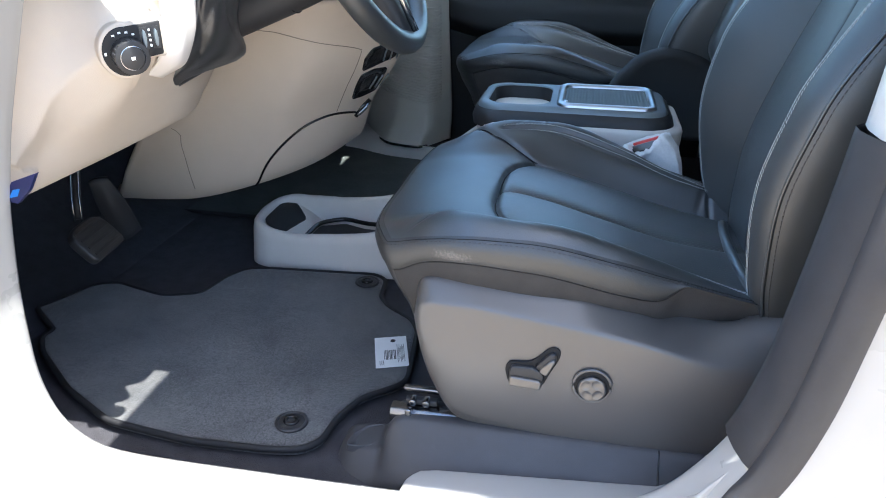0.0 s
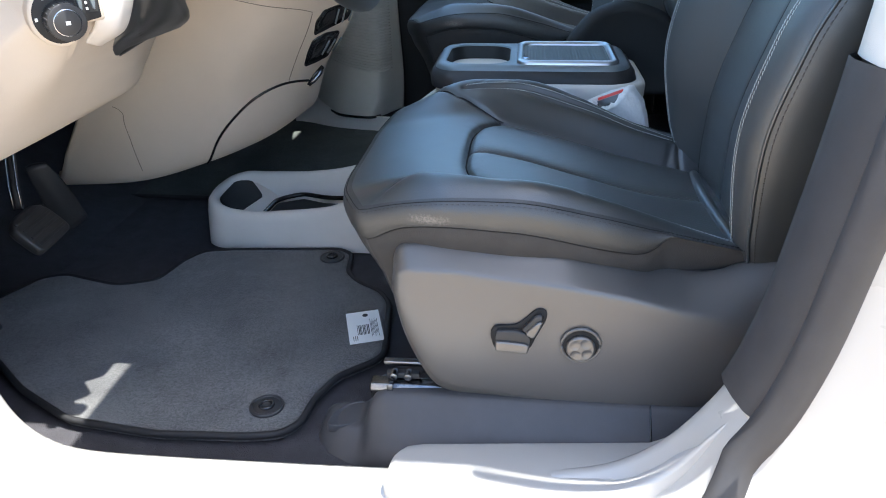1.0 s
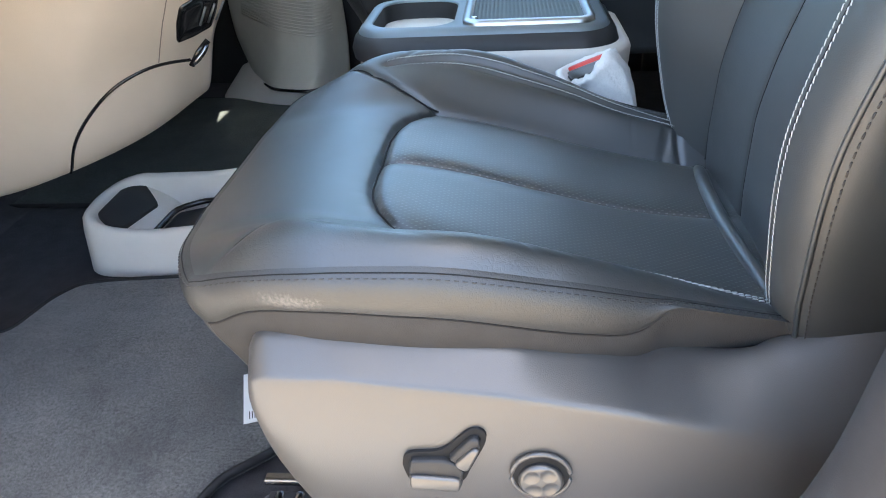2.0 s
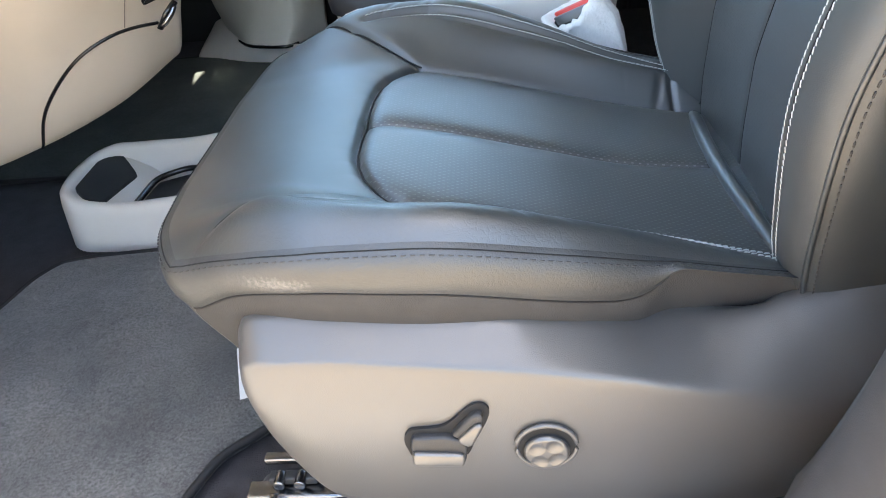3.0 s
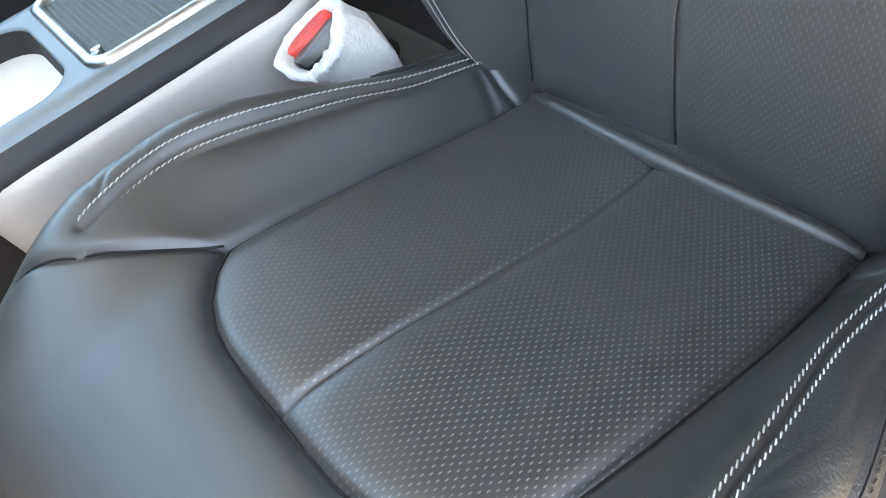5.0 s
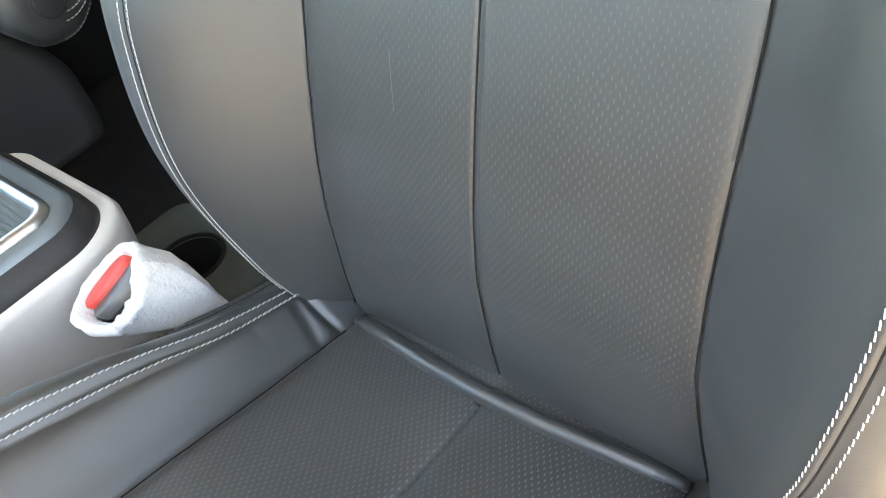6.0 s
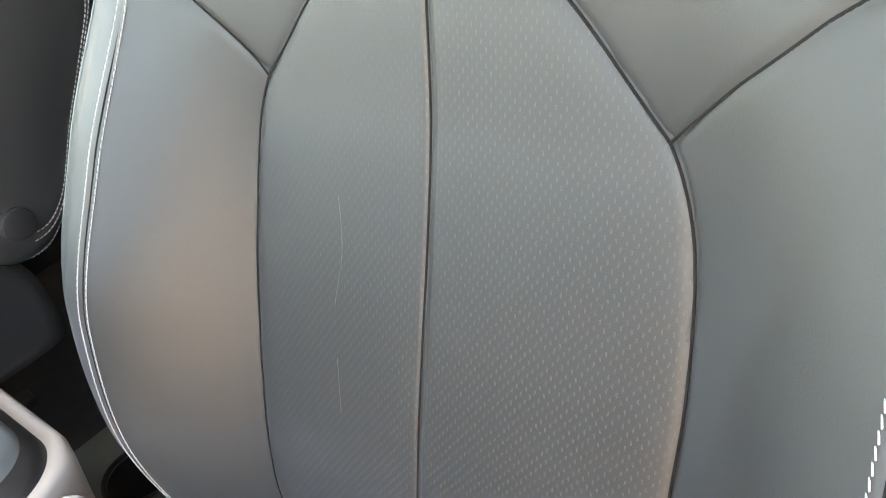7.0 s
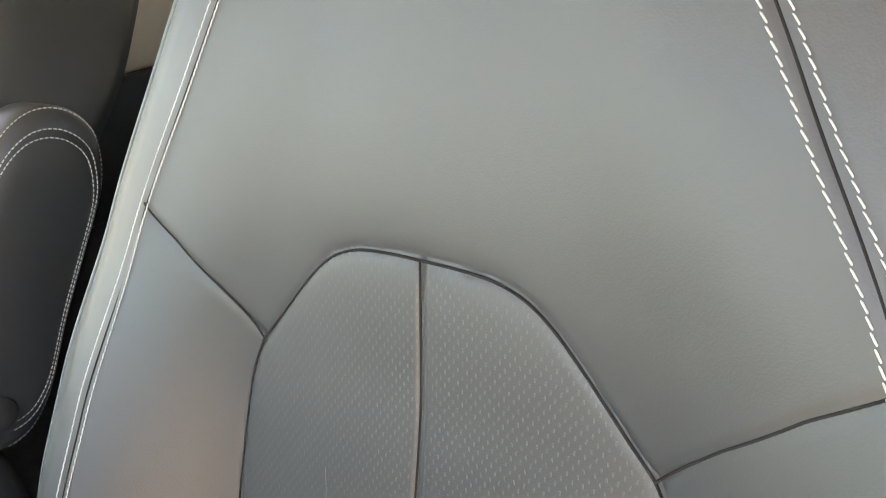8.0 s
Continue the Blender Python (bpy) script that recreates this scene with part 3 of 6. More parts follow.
    part("stitching", stitch_mesh("stitching", runs, length=0.0048, gap=0.0004, r=0.00060, slant=0.0008), THREAD, cushion, "pale grey double stitching")["kind"] = "stuff"
    return cushion


# backrest: how far back its face lies, and the half widths of insert, stitch line and outer edge, by height
bx = spline([0.19, 0.24, 0.28, 0.335, 0.385, 0.443, 0.50, 0.56, 0.614, 0.64, 0.69, 0.714, 0.80, 0.87, 0.93, 1.0],
            [0.503, 0.496, 0.494, 0.4945, 0.502, 0.518, 0.537, 0.558, 0.575, 0.582, 0.591, 0.595, 0.615, 0.635, 0.655, 0.69])
bh = spline([0.19, 0.24, 0.30, 0.35, 0.45, 0.513, 0.568, 0.60, 0.622, 0.643, 0.68, 0.70, 0.7125, 0.716], [0.165, 0.160, 0.152, 0.147, 0.1455, 0.1455, 0.142, 0.1375, 0.1315, 0.1215, 0.095, 0.076, 0.05, 0.02])
bsx = spline([0.19, 0.25, 0.30, 0.40, 0.50, 0.60, 0.70, 0.80, 0.87, 0.93, 1.0], [0.480, 0.464, 0.450, 0.437, 0.455, 0.505, 0.567, 0.608, 0.634, 0.657, 0.70])
bsh = spline([0.19, 0.25, 0.30, 0.40, 0.50, 0.60, 0.70, 0.80, 0.87, 0.93, 1.0], [0.165, 0.186, 0.203, 0.222, 0.229, 0.223, 0.206, 0.158, 0.120, 0.09, 0.06])
bow = spline([0.19, 0.30, 0.40, 0.55, 0.70, 0.80, 0.93, 1.0], [0.022, 0.034, 0.042, 0.046, 0.050, 0.056, 0.060, 0.03])
INS_TOP = [(0.0, 0.7125), (0.02, 0.7125), (0.043, 0.711), (0.060, 0.705), (0.073, 0.695), (0.091, 0.676), (0.106, 0.659), (0.1215, 0.643)]
INS_TOP = [tuple(p) for p in rounded(INS_TOP, 60, passes=14)]
INS_EDGE = [(float(bh(z)), z) for z in np.linspace(0.643, 0.21, 40)]
JOIN = [(0.1215, 0.643), (0.148, 0.6735), (0.175, 0.7000), (0.2015, 0.7205)]


def back_x(y, z):
    y = np.abs(y)
    up_s = np.clip((z - 0.646) / 0.16, 0, 1)
    up_s = up_s * up_s * (3 - 2 * up_s)
    h1 = np.maximum(up_s * 0.05 + (1 - up_s) * bh(z - 0.03 * np.log1p(np.exp((z - 0.660) / 0.03))), 0.02)
    h2 = bsh(z)
    low_ = np.clip((0.72 - z) / 0.22, 0, 1)
    low_ = low_ * low_ * (3 - 2 * low_)
    h1 = np.minimum(h1, h2 - 0.02)
    ease = lambda t: t * t * (3 - 2 * t)
    t = np.clip((y - h1) / (h2 - h1), 0, 1)
    mix_ = low_ * (0.5 * ease(t) + 0.5 * t) + (1 - low_) * t * t * (1.5 - 0.5 * t)
    return bx(z) + (bsx(z) - bx(z)) * mix_ - 0.004 * (low_ * np.sin(math.pi * t) + (1 - low_) * np.sin(math.pi * t) ** 2) - 0.003 * low_ * (1 - np.clip(y / h1, 0, 1) ** 2)


def build_backrest(seat, step, mir):
    n, m = int(0.80 / step), int(0.48 / step)
    z = np.linspace(0.195, 0.985, n)[:, None]
    u = np.linspace(-1, 1, m)[None, :]
    y = u * bsh(z)
    z = z + 0 * y
    x = back_x(y, z)
    even = x.copy()
    for _ in range(int(500 * (0.0018 / step) ** 2) + 1):
        even[1:-1] = (even[:-2] + 2 * even[1:-1] + even[2:]) / 4
        even[:, 1:-1] = (even[:, :-2] + 2 * even[:, 1:-1] + even[:, 2:]) / 4
    blend_ = np.clip((z - 0.60) / 0.12, 0, 1)
    x = x * (1 - blend_) + even * blend_
    base_x = x.copy()

    def on_back(yq, zq):
        """How far back the face lies before its seams sink in."""
        yq, zq = np.asarray(yq, float), np.asarray(zq, float)
        fi_ = np.clip((zq - 0.195) / 0.79 * (n - 1), 0, n - 1.001)
        fj_ = np.clip((yq / bsh(zq) + 1) / 2 * (m - 1), 0, m - 1.001)
        i0_, j0_ = fi_.astype(int), fj_.astype(int)
        p_, q_ = fi_ - i0_, fj_ - j0_
        return (base_x[i0_, j0_] * (1 - p_) + base_x[i0_ + 1, j0_] * p_) * (1 - q_) + (base_x[i0_, j0_ + 1] * (1 - p_) + base_x[i0_ + 1, j0_ + 1] * p_) * q_

    lines = [INS_TOP + INS_EDGE, JOIN]
    lines += [[(-a, b) for a, b in L] for L in lines]
    flat = np.stack([y.ravel(), z.ravel()], 1)
    d_ins = near(flat, [lines[0], lines[2]]).reshape(x.shape)
    d_join = near(flat, [lines[1], lines[3]]).reshape(x.shape)
    d_mid = near(flat, [[(0, 0.20), (0, 0.7115)]]).reshape(x.shape)
    d_edge = bsh(z) - np.abs(y)
    ins_d = (np.abs(y) < bh(np.minimum(z, 0.646))) & (z < np.interp(np.abs(y), [p[0] for p in INS_TOP], [p[1] for p in INS_TOP]))
    x = x + np.where(ins_d, 0.0021, 0.0038) * np.exp(-d_ins / np.where(ins_d, 0.009, 0.012)) + 0.0008 * np.exp(-(d_ins / 0.0030) ** 2)
    x = x + 0.0013 * np.exp(-d_join / 0.011) + 0.0012 * np.exp(-(d_join / 0.0026) ** 2)
    x = x + 0.0016 * np.exp(-d_mid / 0.005) + 0.0018 * np.exp(-(d_mid / 0.0020) ** 2)
    x = x + 0.0022 * np.exp(-(d_edge / 0.0022) ** 2)
    P = np.stack([x, mir * y, z], -1)
    uv = np.stack([y, z * 1.06], -1)
    ym, zm = (y[1:, 1:] + y[:-1, :-1]) / 2, (z[1:, 1:] + z[:-1, :-1]) / 2
    top = np.interp(np.abs(ym), [p[0] for p in INS_TOP], [p[1] for p in INS_TOP])
    ins = (np.abs(ym) < bh(np.minimum(zm, 0.646))) & (zm < top)
    up = (zm > np.interp(np.abs(ym), [p[0] for p in INS_TOP + JOIN[1:]], [p[1] for p in INS_TOP + JOIN[1:]])) & ~ins
    fl = mir < 0
    back = part("backrest", sheet("upper_panel", P, uv, up, fl), LEATHER_BACK, seat, "smooth black leather upper backrest")
    for sel in (ins & (ym < 0), ins & (ym >= 0)):
        part("insert_panel", sheet("insert_panel", P, uv, sel, fl), LEATHER_PERF, back, "perforated black leather")
    for sel in (~ins & ~up & (ym < 0), ~ins & ~up & (ym >= 0)):
        part("bolster", sheet("bolster", P, uv, sel, fl), LEATHER_BACK, back, "black leather side bolster")
    # the sides roll round to the rear
    zz = np.linspace(0.195, 0.985, 120)
    sides = []
    for sgn in (-1, 1):
        col = []
        for k, (dh, dx) in enumerate(((0, 0), (0.35, 0.06), (0.66, 0.20), (0.86, 0.42), (0.97, 0.72), (1.0, 1.0), (1.0, 1.6), (0.98, 2.6), (0.9, 3.4), (0.6, 3.9), (0, 4.0))):
            w = bow(zz)
            dh = dh * (1.0 if sgn < 0 else 1.32)
            hh = np.where(dh > 0, bsh(zz) + w * dh, bsh(zz)) if k < 10 else 0 * zz
            col.append(np.stack([bsx(zz) + (0.0022 if k == 0 else 0) + w * dx * 0.95, mir * sgn * hh, zz + 0 * w], 1))
        S = np.array(col)
        f2 = (sgn * mir > 0)
        p = part("side_panel", sheet("side_panel", S, None, None, f2), LEATHER_BACK, back, "black leather side")
        run = S[3][4:-6]
        nor = np.tile([-0.6, 0.8 * mir * sgn, 0.0], (len(run), 1))
        part("welt", tube("welt", run + nor * 0.0008, 0.002, 6), LEATHER, p)
        off = run + np.array([0.006, 0.003 * mir * sgn, 0])
        part("stitching", stitch_mesh("stitching", [(off, nor)], length=0.0042, gap=0.002, r=0.0006), THREAD_DARK, p, "dark thread")["kind"] = "stuff"
    runs = []
    for sgn in (-1, 1):
        zl = np.linspace(0.25, 0.96, 240)
        yl = bsh(zl) - 0.0045
        runs.append((np.stack([on_back(sgn * yl, zl) - 0.0003, mir * sgn * yl, zl], 1), np.tile([-0.9, -0.35 * mir * sgn * -1, 0.2], (240, 1))))
        w = bow(zl)
        runs.append((np.stack([bsx(zl) + 0.0006, mir * sgn * (bsh(zl) + 0.0046), zl], 1), np.tile([-0.75, 0.6 * mir * sgn, 0.2], (240, 1))))
    part("stitching", stitch_mesh("stitching", runs, length=0.0044, gap=0.0006, r=0.00042, slant=0.0004), THREAD, back, "pale grey double stitching")["kind"] = "stuff"
    # the shade in the seams, laid in as thin near-black tubes
    deep = lambda L, d: [(float(on_back(a, b)) + d, mir * a, b) for a, b in L]
    fine = lambda L, n_: rounded(L, n_, passes=1)
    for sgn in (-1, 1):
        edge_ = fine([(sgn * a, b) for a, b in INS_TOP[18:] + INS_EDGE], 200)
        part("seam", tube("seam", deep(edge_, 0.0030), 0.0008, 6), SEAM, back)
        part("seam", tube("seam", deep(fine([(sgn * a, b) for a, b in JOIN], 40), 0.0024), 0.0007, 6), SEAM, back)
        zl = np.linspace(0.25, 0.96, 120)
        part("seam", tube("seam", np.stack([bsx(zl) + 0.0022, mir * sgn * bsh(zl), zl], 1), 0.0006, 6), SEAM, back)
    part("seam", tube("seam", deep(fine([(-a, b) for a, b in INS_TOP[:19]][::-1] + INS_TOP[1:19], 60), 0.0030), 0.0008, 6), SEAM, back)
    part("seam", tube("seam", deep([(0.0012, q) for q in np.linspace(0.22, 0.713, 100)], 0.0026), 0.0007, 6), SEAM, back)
    if mir > 0:
        for pts in ([(0.0625, 0.586), (0.0605, 0.572), (0.0595, 0.558), (0.0605, 0.545), (0.0635, 0.532), (0.065, 0.522)], [(0.063, 0.488), (0.0615, 0.470), (0.060, 0.452)]):
            part("scratch", tube("scratch", deep(rounded(pts, 24), -0.0031), 0.0001, 5), KNOBMETAL, back, "fine pale scratch")
    return back


def build_shield(seat, mir):
    """The plastic cover along the door side of the cushion, with its switches."""
    ztop = spline([0.072, 0.0735, 0.077, 0.083, 0.092, 0.115, 0.18, 0.265, 0.30, 0.335, 0.37, 0.40, 0.42, 0.445, 0.467, 0.493, 0.513, 0.543, 0.62],
                  [0.250, 0.258, 0.266, 0.2725, 0.2765, 0.278, 0.2735, 0.2655, 0.2565, 0.2475, 0.2365, 0.236, 0.241, 0.250, 0.260, 0.270, 0.279, 0.292, 0.31])
    inner = spline([0.072, 0.265, 0.30, 0.335, 0.37, 0.40, 0.445, 0.467, 0.62], [0.035, 0.035, 0.040, 0.046, 0.055, 0.062, 0.068, 0.075, 0.080])
    zcre = spline([0.072, 0.085, 0.10, 0.14, 0.18, 0.265, 0.348, 0.41, 0.489, 0.62], [0.240, 0.2535, 0.2585, 0.2585, 0.254, 0.2435, 0.231, 0.218, 0.207, 0.20])
    zbot = spline([0.072, 0.076, 0.088, 0.10, 0.113, 0.124, 0.14, 0.176, 0.25, 0.37, 0.47, 0.62], [0.208, 0.190, 0.148, 0.120, 0.096, 0.084, 0.077, 0.071, 0.062, 0.056, 0.063, 0.09])
    # across: from under the cushion over the shoulder, round a soft edge, down the face and under
    xs = 0.072 + 0.548 * np.linspace(0, 1, 170) ** 1.7
    zt, zb, yi = ztop(xs), zbot(xs), inner(xs)
    zr = np.clip(zcre(xs), zb + 0.004, zt - 0.002)
    rear = 0.03 * np.clip((xs - 0.45) / 0.17, 0, 1) ** 1.5
    hid = np.clip((xs - 0.40) / 0.05, 0, 1)
    keys = ((yi + 0.028 - 0.018 * hid, zt + 0.003 - 0.030 * hid), (yi, zt), (0.006 + rear + 0.024 * np.exp(-(xs - 0.072) / 0.007), zr), (0.018 + rear, zb + np.minimum(0.022, (zr - zb) * 0.5)), (0.030 + rear, zb + 0.002), (0.043 + rear, zb))
    rowsP = []
    for (y0, z0), (y1, z1), n_ in zip(keys[:-1], keys[1:], (8, 18, 34, 10, 6)):
        for t in np.linspace(0, 1, n_, endpoint=False):
            belly = -0.004 * math.sin(math.pi * t) if n_ == 34 else 0.0
            rowsP.append(np.stack([xs, y0 + (y1 - y0) * t + belly, z0 + (z1 - z0) * t], 1))
    S = np.array(rowsP)
    crisp = S.copy()
    for k in range(40):
        S[1:-1] = (S[:-2] + 2 * S[1:-1] + S[2:]) / 4
        if k == 1:
            crisp = S.copy()
    soft_w = np.clip((xs - 0.36) / 0.12, 0, 1)[None, :, None]
    S = crisp * (1 - soft_w) + S * soft_w
    d_ = np.clip(1 - (xs - 0.072) / 0.013, 0, 1)
    S[..., 1] += 0.013 * (1 - np.sqrt(1 - d_ ** 2))[None]
    S = np.concatenate([S[:, :1] + np.array([0.002, 0.03, 0]), S], 1)
    S[..., 1] = mir * (S[..., 1] - 0.28)
    sh = part("side_shield", sheet("side_shield", S, None, None, mir > 0), SHIELD, seat, "grained grey plastic seat side cover")
    Y = lambda d: mir * (-0.2715 + d)
    lo_hi = lambda a, b: (min(Y(a), Y(b)), max(Y(a), Y(b)))
    # lumbar knob in its ring
    w = np.linspace(0, 2 * math.pi, 40, endpoint=False)
    ring = np.stack([0.2895 + 0.0215 * np.cos(w), 0 * w + Y(-0.0046), 0.181 + 0.0215 * np.sin(w)], 1)
    knob = part("lumbar_knob", tube("ring", ring, 0.0019, 8, True), SHIELD, sh, "round seat adjuster knob in a recessed ring")
    # a solid black disc puts in the recess's shade, nothing is hollowed
    part("recess", prism("recess", [(0.2895 + 0.0205 * math.cos(a), 0.181 + 0.0205 * math.sin(a)) for a in w], "y", *lo_hi(-0.0050, 0.004), bevel=0.0), RECESS, knob, "black disc standing for the shade in the knob's recess")
    r = np.linspace(0, 1, 26)[:, None]
    ang = np.linspace(0, 2 * math.pi, 72, endpoint=False)[None]
    rr = 0.0163 * r
    px, pz = rr * np.cos(ang), rr * np.sin(ang)
    hgt = 0.0100 - 0.0022 * np.clip((r - 0.85) / 0.15, 0, 1) ** 2 + 0 * ang
    for k in range(4):
        a0 = math.pi / 4 + k * math.pi / 2 + 0.15
        d = np.hypot(px - 0.0092 * math.cos(a0), pz - 0.0098 * math.sin(a0))
        hgt = hgt - 0.0014 * np.clip(1 - (d / 0.0062) ** 2, 0, 1) ** 0.8
    G = np.stack([0.2895 + px, Y(-hgt), 0.1782 + pz], -1)
    skirt = G[-1:].copy()
    skirt[..., 1] = Y(-0.0066)
    part("cap_side", prism("cap_side", [(0.2895 + 0.0166 * math.cos(q), 0.1782 + 0.0166 * math.sin(q)) for q in w], "y", *lo_hi(-0.0072, 0.0), bevel=0.0), BLACK, knob, "black side of the cap")
    part("cap", sheet("cap", np.concatenate([G, skirt]), close_v=True, flip=mir < 0), KNOBMETAL, knob, "satin silver cap with four dimples")
    knob.location.z = -0.009
    # the two levers, drawn like a small seat
    # their recess is a raised black plate, its depth only painted shade
    sw = part("seat_switch", prism("recess", [(0.2175 + (a_ - 0.2175) * 1.07, 0.2005 + (b_ - 0.2005) * 1.09) for a_, b_ in rounded(((0.189, 0.193), (0.193, 0.203), (0.215, 0.2045), (0.222, 0.209), (0.236, 0.2245), (0.243, 0.2265), (0.249, 0.222), (0.2475, 0.212), (0.236, 0.187), (0.232, 0.176), (0.194, 0.1745)), 56, True, 2)],
                                            "y", *lo_hi(-0.0050, 0.006), bevel=0.0006), RECESS, sh, "black plate standing for the shade in the seat adjuster's recess")
    sl = part("seat_lever", prism("seat_lever", [(0.193, 0.193), (0.195, 0.2), (0.218, 0.2005), (0.231, 0.196), (0.2335, 0.189), (0.2315, 0.1735), (0.2285, 0.172), (0.195, 0.174), (0.1925, 0.177)],
                              "y", *lo_hi(-0.0105, -0.001), bevel=0.0024, seg=3), BLACK, sw, "dark lever")
    part("lever_face", prism("lever_face", [(0.1935, 0.1865), (0.196, 0.188), (0.2285, 0.1855), (0.2315, 0.183), (0.2305, 0.1738), (0.228, 0.1722), (0.1955, 0.1742), (0.1932, 0.177)],
                              "y", *lo_hi(-0.0142, -0.009), bevel=0.0022, seg=3), KNOBMETAL, sl, "silver grey face")
    bl = part("back_lever", prism("back_lever", [(0.2225, 0.2015), (0.2385, 0.2215), (0.2435, 0.2225), (0.2465, 0.2195), (0.2455, 0.2125), (0.2365, 0.1925), (0.232, 0.1945)],
                              "y", *lo_hi(-0.0105, -0.001), bevel=0.0024, seg=3), BLACK, sw, "dark lever")
    part("lever_face", prism("lever_face", [(0.2275, 0.2005), (0.2405, 0.2145), (0.2445, 0.2155), (0.2455, 0.2125), (0.2375, 0.1945), (0.2345, 0.1930), (0.2285, 0.1965)],
                              "y", *lo_hi(-0.0138, -0.009), bevel=0.0020, seg=3), KNOBMETAL, bl, "silver grey face")
    sw.location.z = -0.010
    part("scuff_mark", prism("scuff_mark", [(0.1965, 0.2180), (0.1985, 0.2188), (0.2025, 0.2196), (0.2028, 0.2188), (0.2000, 0.2180), (0.1992, 0.2135), (0.1983, 0.2135), (0.1986, 0.2178)], "y", *lo_hi(-0.0014, 0.001)), SCRATCH, sh, "pale scratch").location.z = -0.010
    # the shield returns to the cushion along its upper edge
    part("shield_liner", box("shield_liner", 0.10, 0.55, *lo_hi(0.045, 0.09), 0.09, 0.225, 0.01), BLACK, sh, "black inner liner")
    return sh


def build_rails(seat, mir, metal):
    for y, nm in ((-0.235, "rail"), (0.20, "rail")):
        y *= mir
        rail = part(nm, prism("rail", [(y - 0.013, 0.060), (y - 0.013, 0.074), (y - 0.008, 0.080), (y + 0.008, 0.080), (y + 0.013, 0.074), (y + 0.013, 0.060)], "x", 0.037, 0.56, bevel=0.0015), metal, seat, "seat rail")
        part("upper_rail", prism("upper_rail", [(y + 0.016, 0.090), (y + 0.016, 0.097), (y + 0.026, 0.097), (y + 0.026, 0.090)], "x", 0.050, 0.52, bevel=0.0015), metal, rail)
        part("stop", box("stop", 0.059, 0.067, y - 0.0165, y - 0.008, 0.064, 0.085, 0.0015), metal, rail)
        # solid black blocks paint the shade of the hollow end and slot
        part("opening", box("opening", 0.0364, 0.046, y - 0.0095, y + 0.0095, 0.063, 0.077, 0.0004), RECESS, rail, "solid black block standing for the shade in the rail's hollow end")
        part("slot", box("slot", 0.046, 0.053, y - 0.0135, y - 0.010, 0.063, 0.067, 0.0004), RECESS, rail, "solid black block standing for the shade in a slot")
        part("catch", box("catch", 0.056, 0.098, y + 0.002, y + 0.012, 0.081, 0.089, 0.0015), BLACK, rail, "black catch")
        for rx_ in (0.066, 0.084):
            part("roller", prism("roller", [(rx_ + 0.005 * math.cos(a), 0.087 + 0.005 * math.sin(a)) for a in np.linspace(0, 2 * math.pi, 16, endpoint=False)], "y", y - 0.004, y + 0.010, 0.0008), metal, rail)
        part("foot", box("foot", 0.07, 0.50, y - 0.012, y + 0.02, 0.0, 0.060, 0.003), BLACK, rail, "black bracket")
    part("pan", box("pan", 0.09, 0.50, -0.19, 0.21, 0.15, 0.205, 0.012), BLACK, seat, "black seat pan")


def build_seat(label, at, step, mir, recline=0):
    seat = thing("car_seat", label, "car seat", at, "front seats")
    build_cushion(seat, step, mir)
    back = build_backrest(seat, step, mir)
    if recline:
        back.matrix_local = Matrix.Translation((0.46, 0, 0.27)) @ Euler((0, radians(recline), 0)).to_matrix().to_4x4() @ Matrix.Translation((-0.46, 0, -0.27))
    build_shield(seat, mir)
    build_rails(seat, mir, STEEL if mir > 0 else MATTE)
    return seat


driver = build_seat("black leather driver's seat with pale stitching and power switches", (0, 0.28, 0), 0.0018, 1)
passenger = build_seat("black leather passenger seat with raised armrest beside the console", (-0.06, 1.24, 0.05), 0.006, -1, 18)

rc = rounded([(0.36, 0.16), (0.36, 0.27), (0.42, 0.345), (0.50, 0.37), (0.58, 0.345), (0.63, 0.27), (0.63, 0.16)], 60, closed=True, passes=4)
rcm = rc.mean(0)
for s_, d_ in ((1, 0),):
    q_ = [np.stack([rcm[0] + (rc[:, 0] - rcm[0]) * k, 0 * rc[:, 0] + yy, rcm[1] + (rc[:, 1] - rcm[1]) * k], 1) for k, yy in ((1.0, -0.245), (1.0, -0.262), (0.97, -0.274), (0.90, -0.282), (0.80, -0.279), (0.72, -0.274), (0.1, -0.274), (0.001, -0.274))]
    me_ = sheet("recliner_cover", np.array(q_), close_v=True)
    part("recliner_cover", me_, MATTE, passenger, "black plastic recliner cover")


def rings_mesh(name, rings_, cap_first=False, cap_last=True):
    P = np.array(rings_)
    me = sheet(name, P, close_v=True)
    bm = bmesh.new()
    bm.from_mesh(me)
    bm.verts.ensure_lookup_table()
    n_, m_ = P.shape[:2]
    if cap_last:
        bm.faces.new([bm.verts[(n_ - 1) * m_ + k] for k in range(m_)])
    if cap_first:
        bm.faces.new([bm.verts[k] for k in range(m_)][::-1])
    bmesh.ops.recalc_face_normals(bm, faces=bm.faces)
    bm.to_mesh(me)
    bm.free()
    return smooth(me)


# ---------------------------------------------------------------- ground and car shell
g = bmesh.new()
bmesh.ops.create_grid(g, x_segments=8, y_segments=8, size=400)
for v in g.verts:
    v.co.z = -0.42
tagged(part("ground", g, CONCRETE), "pale sunlit concrete forecourt beside the car", "ground", kind="structure")

floor = tagged(part("floor", box("floor", -1.0, 2.6, -0.075, 1.62, -0.10, -0.004, 0.0), CARPET), "black carpeted car floor", "floor", kind="structure")
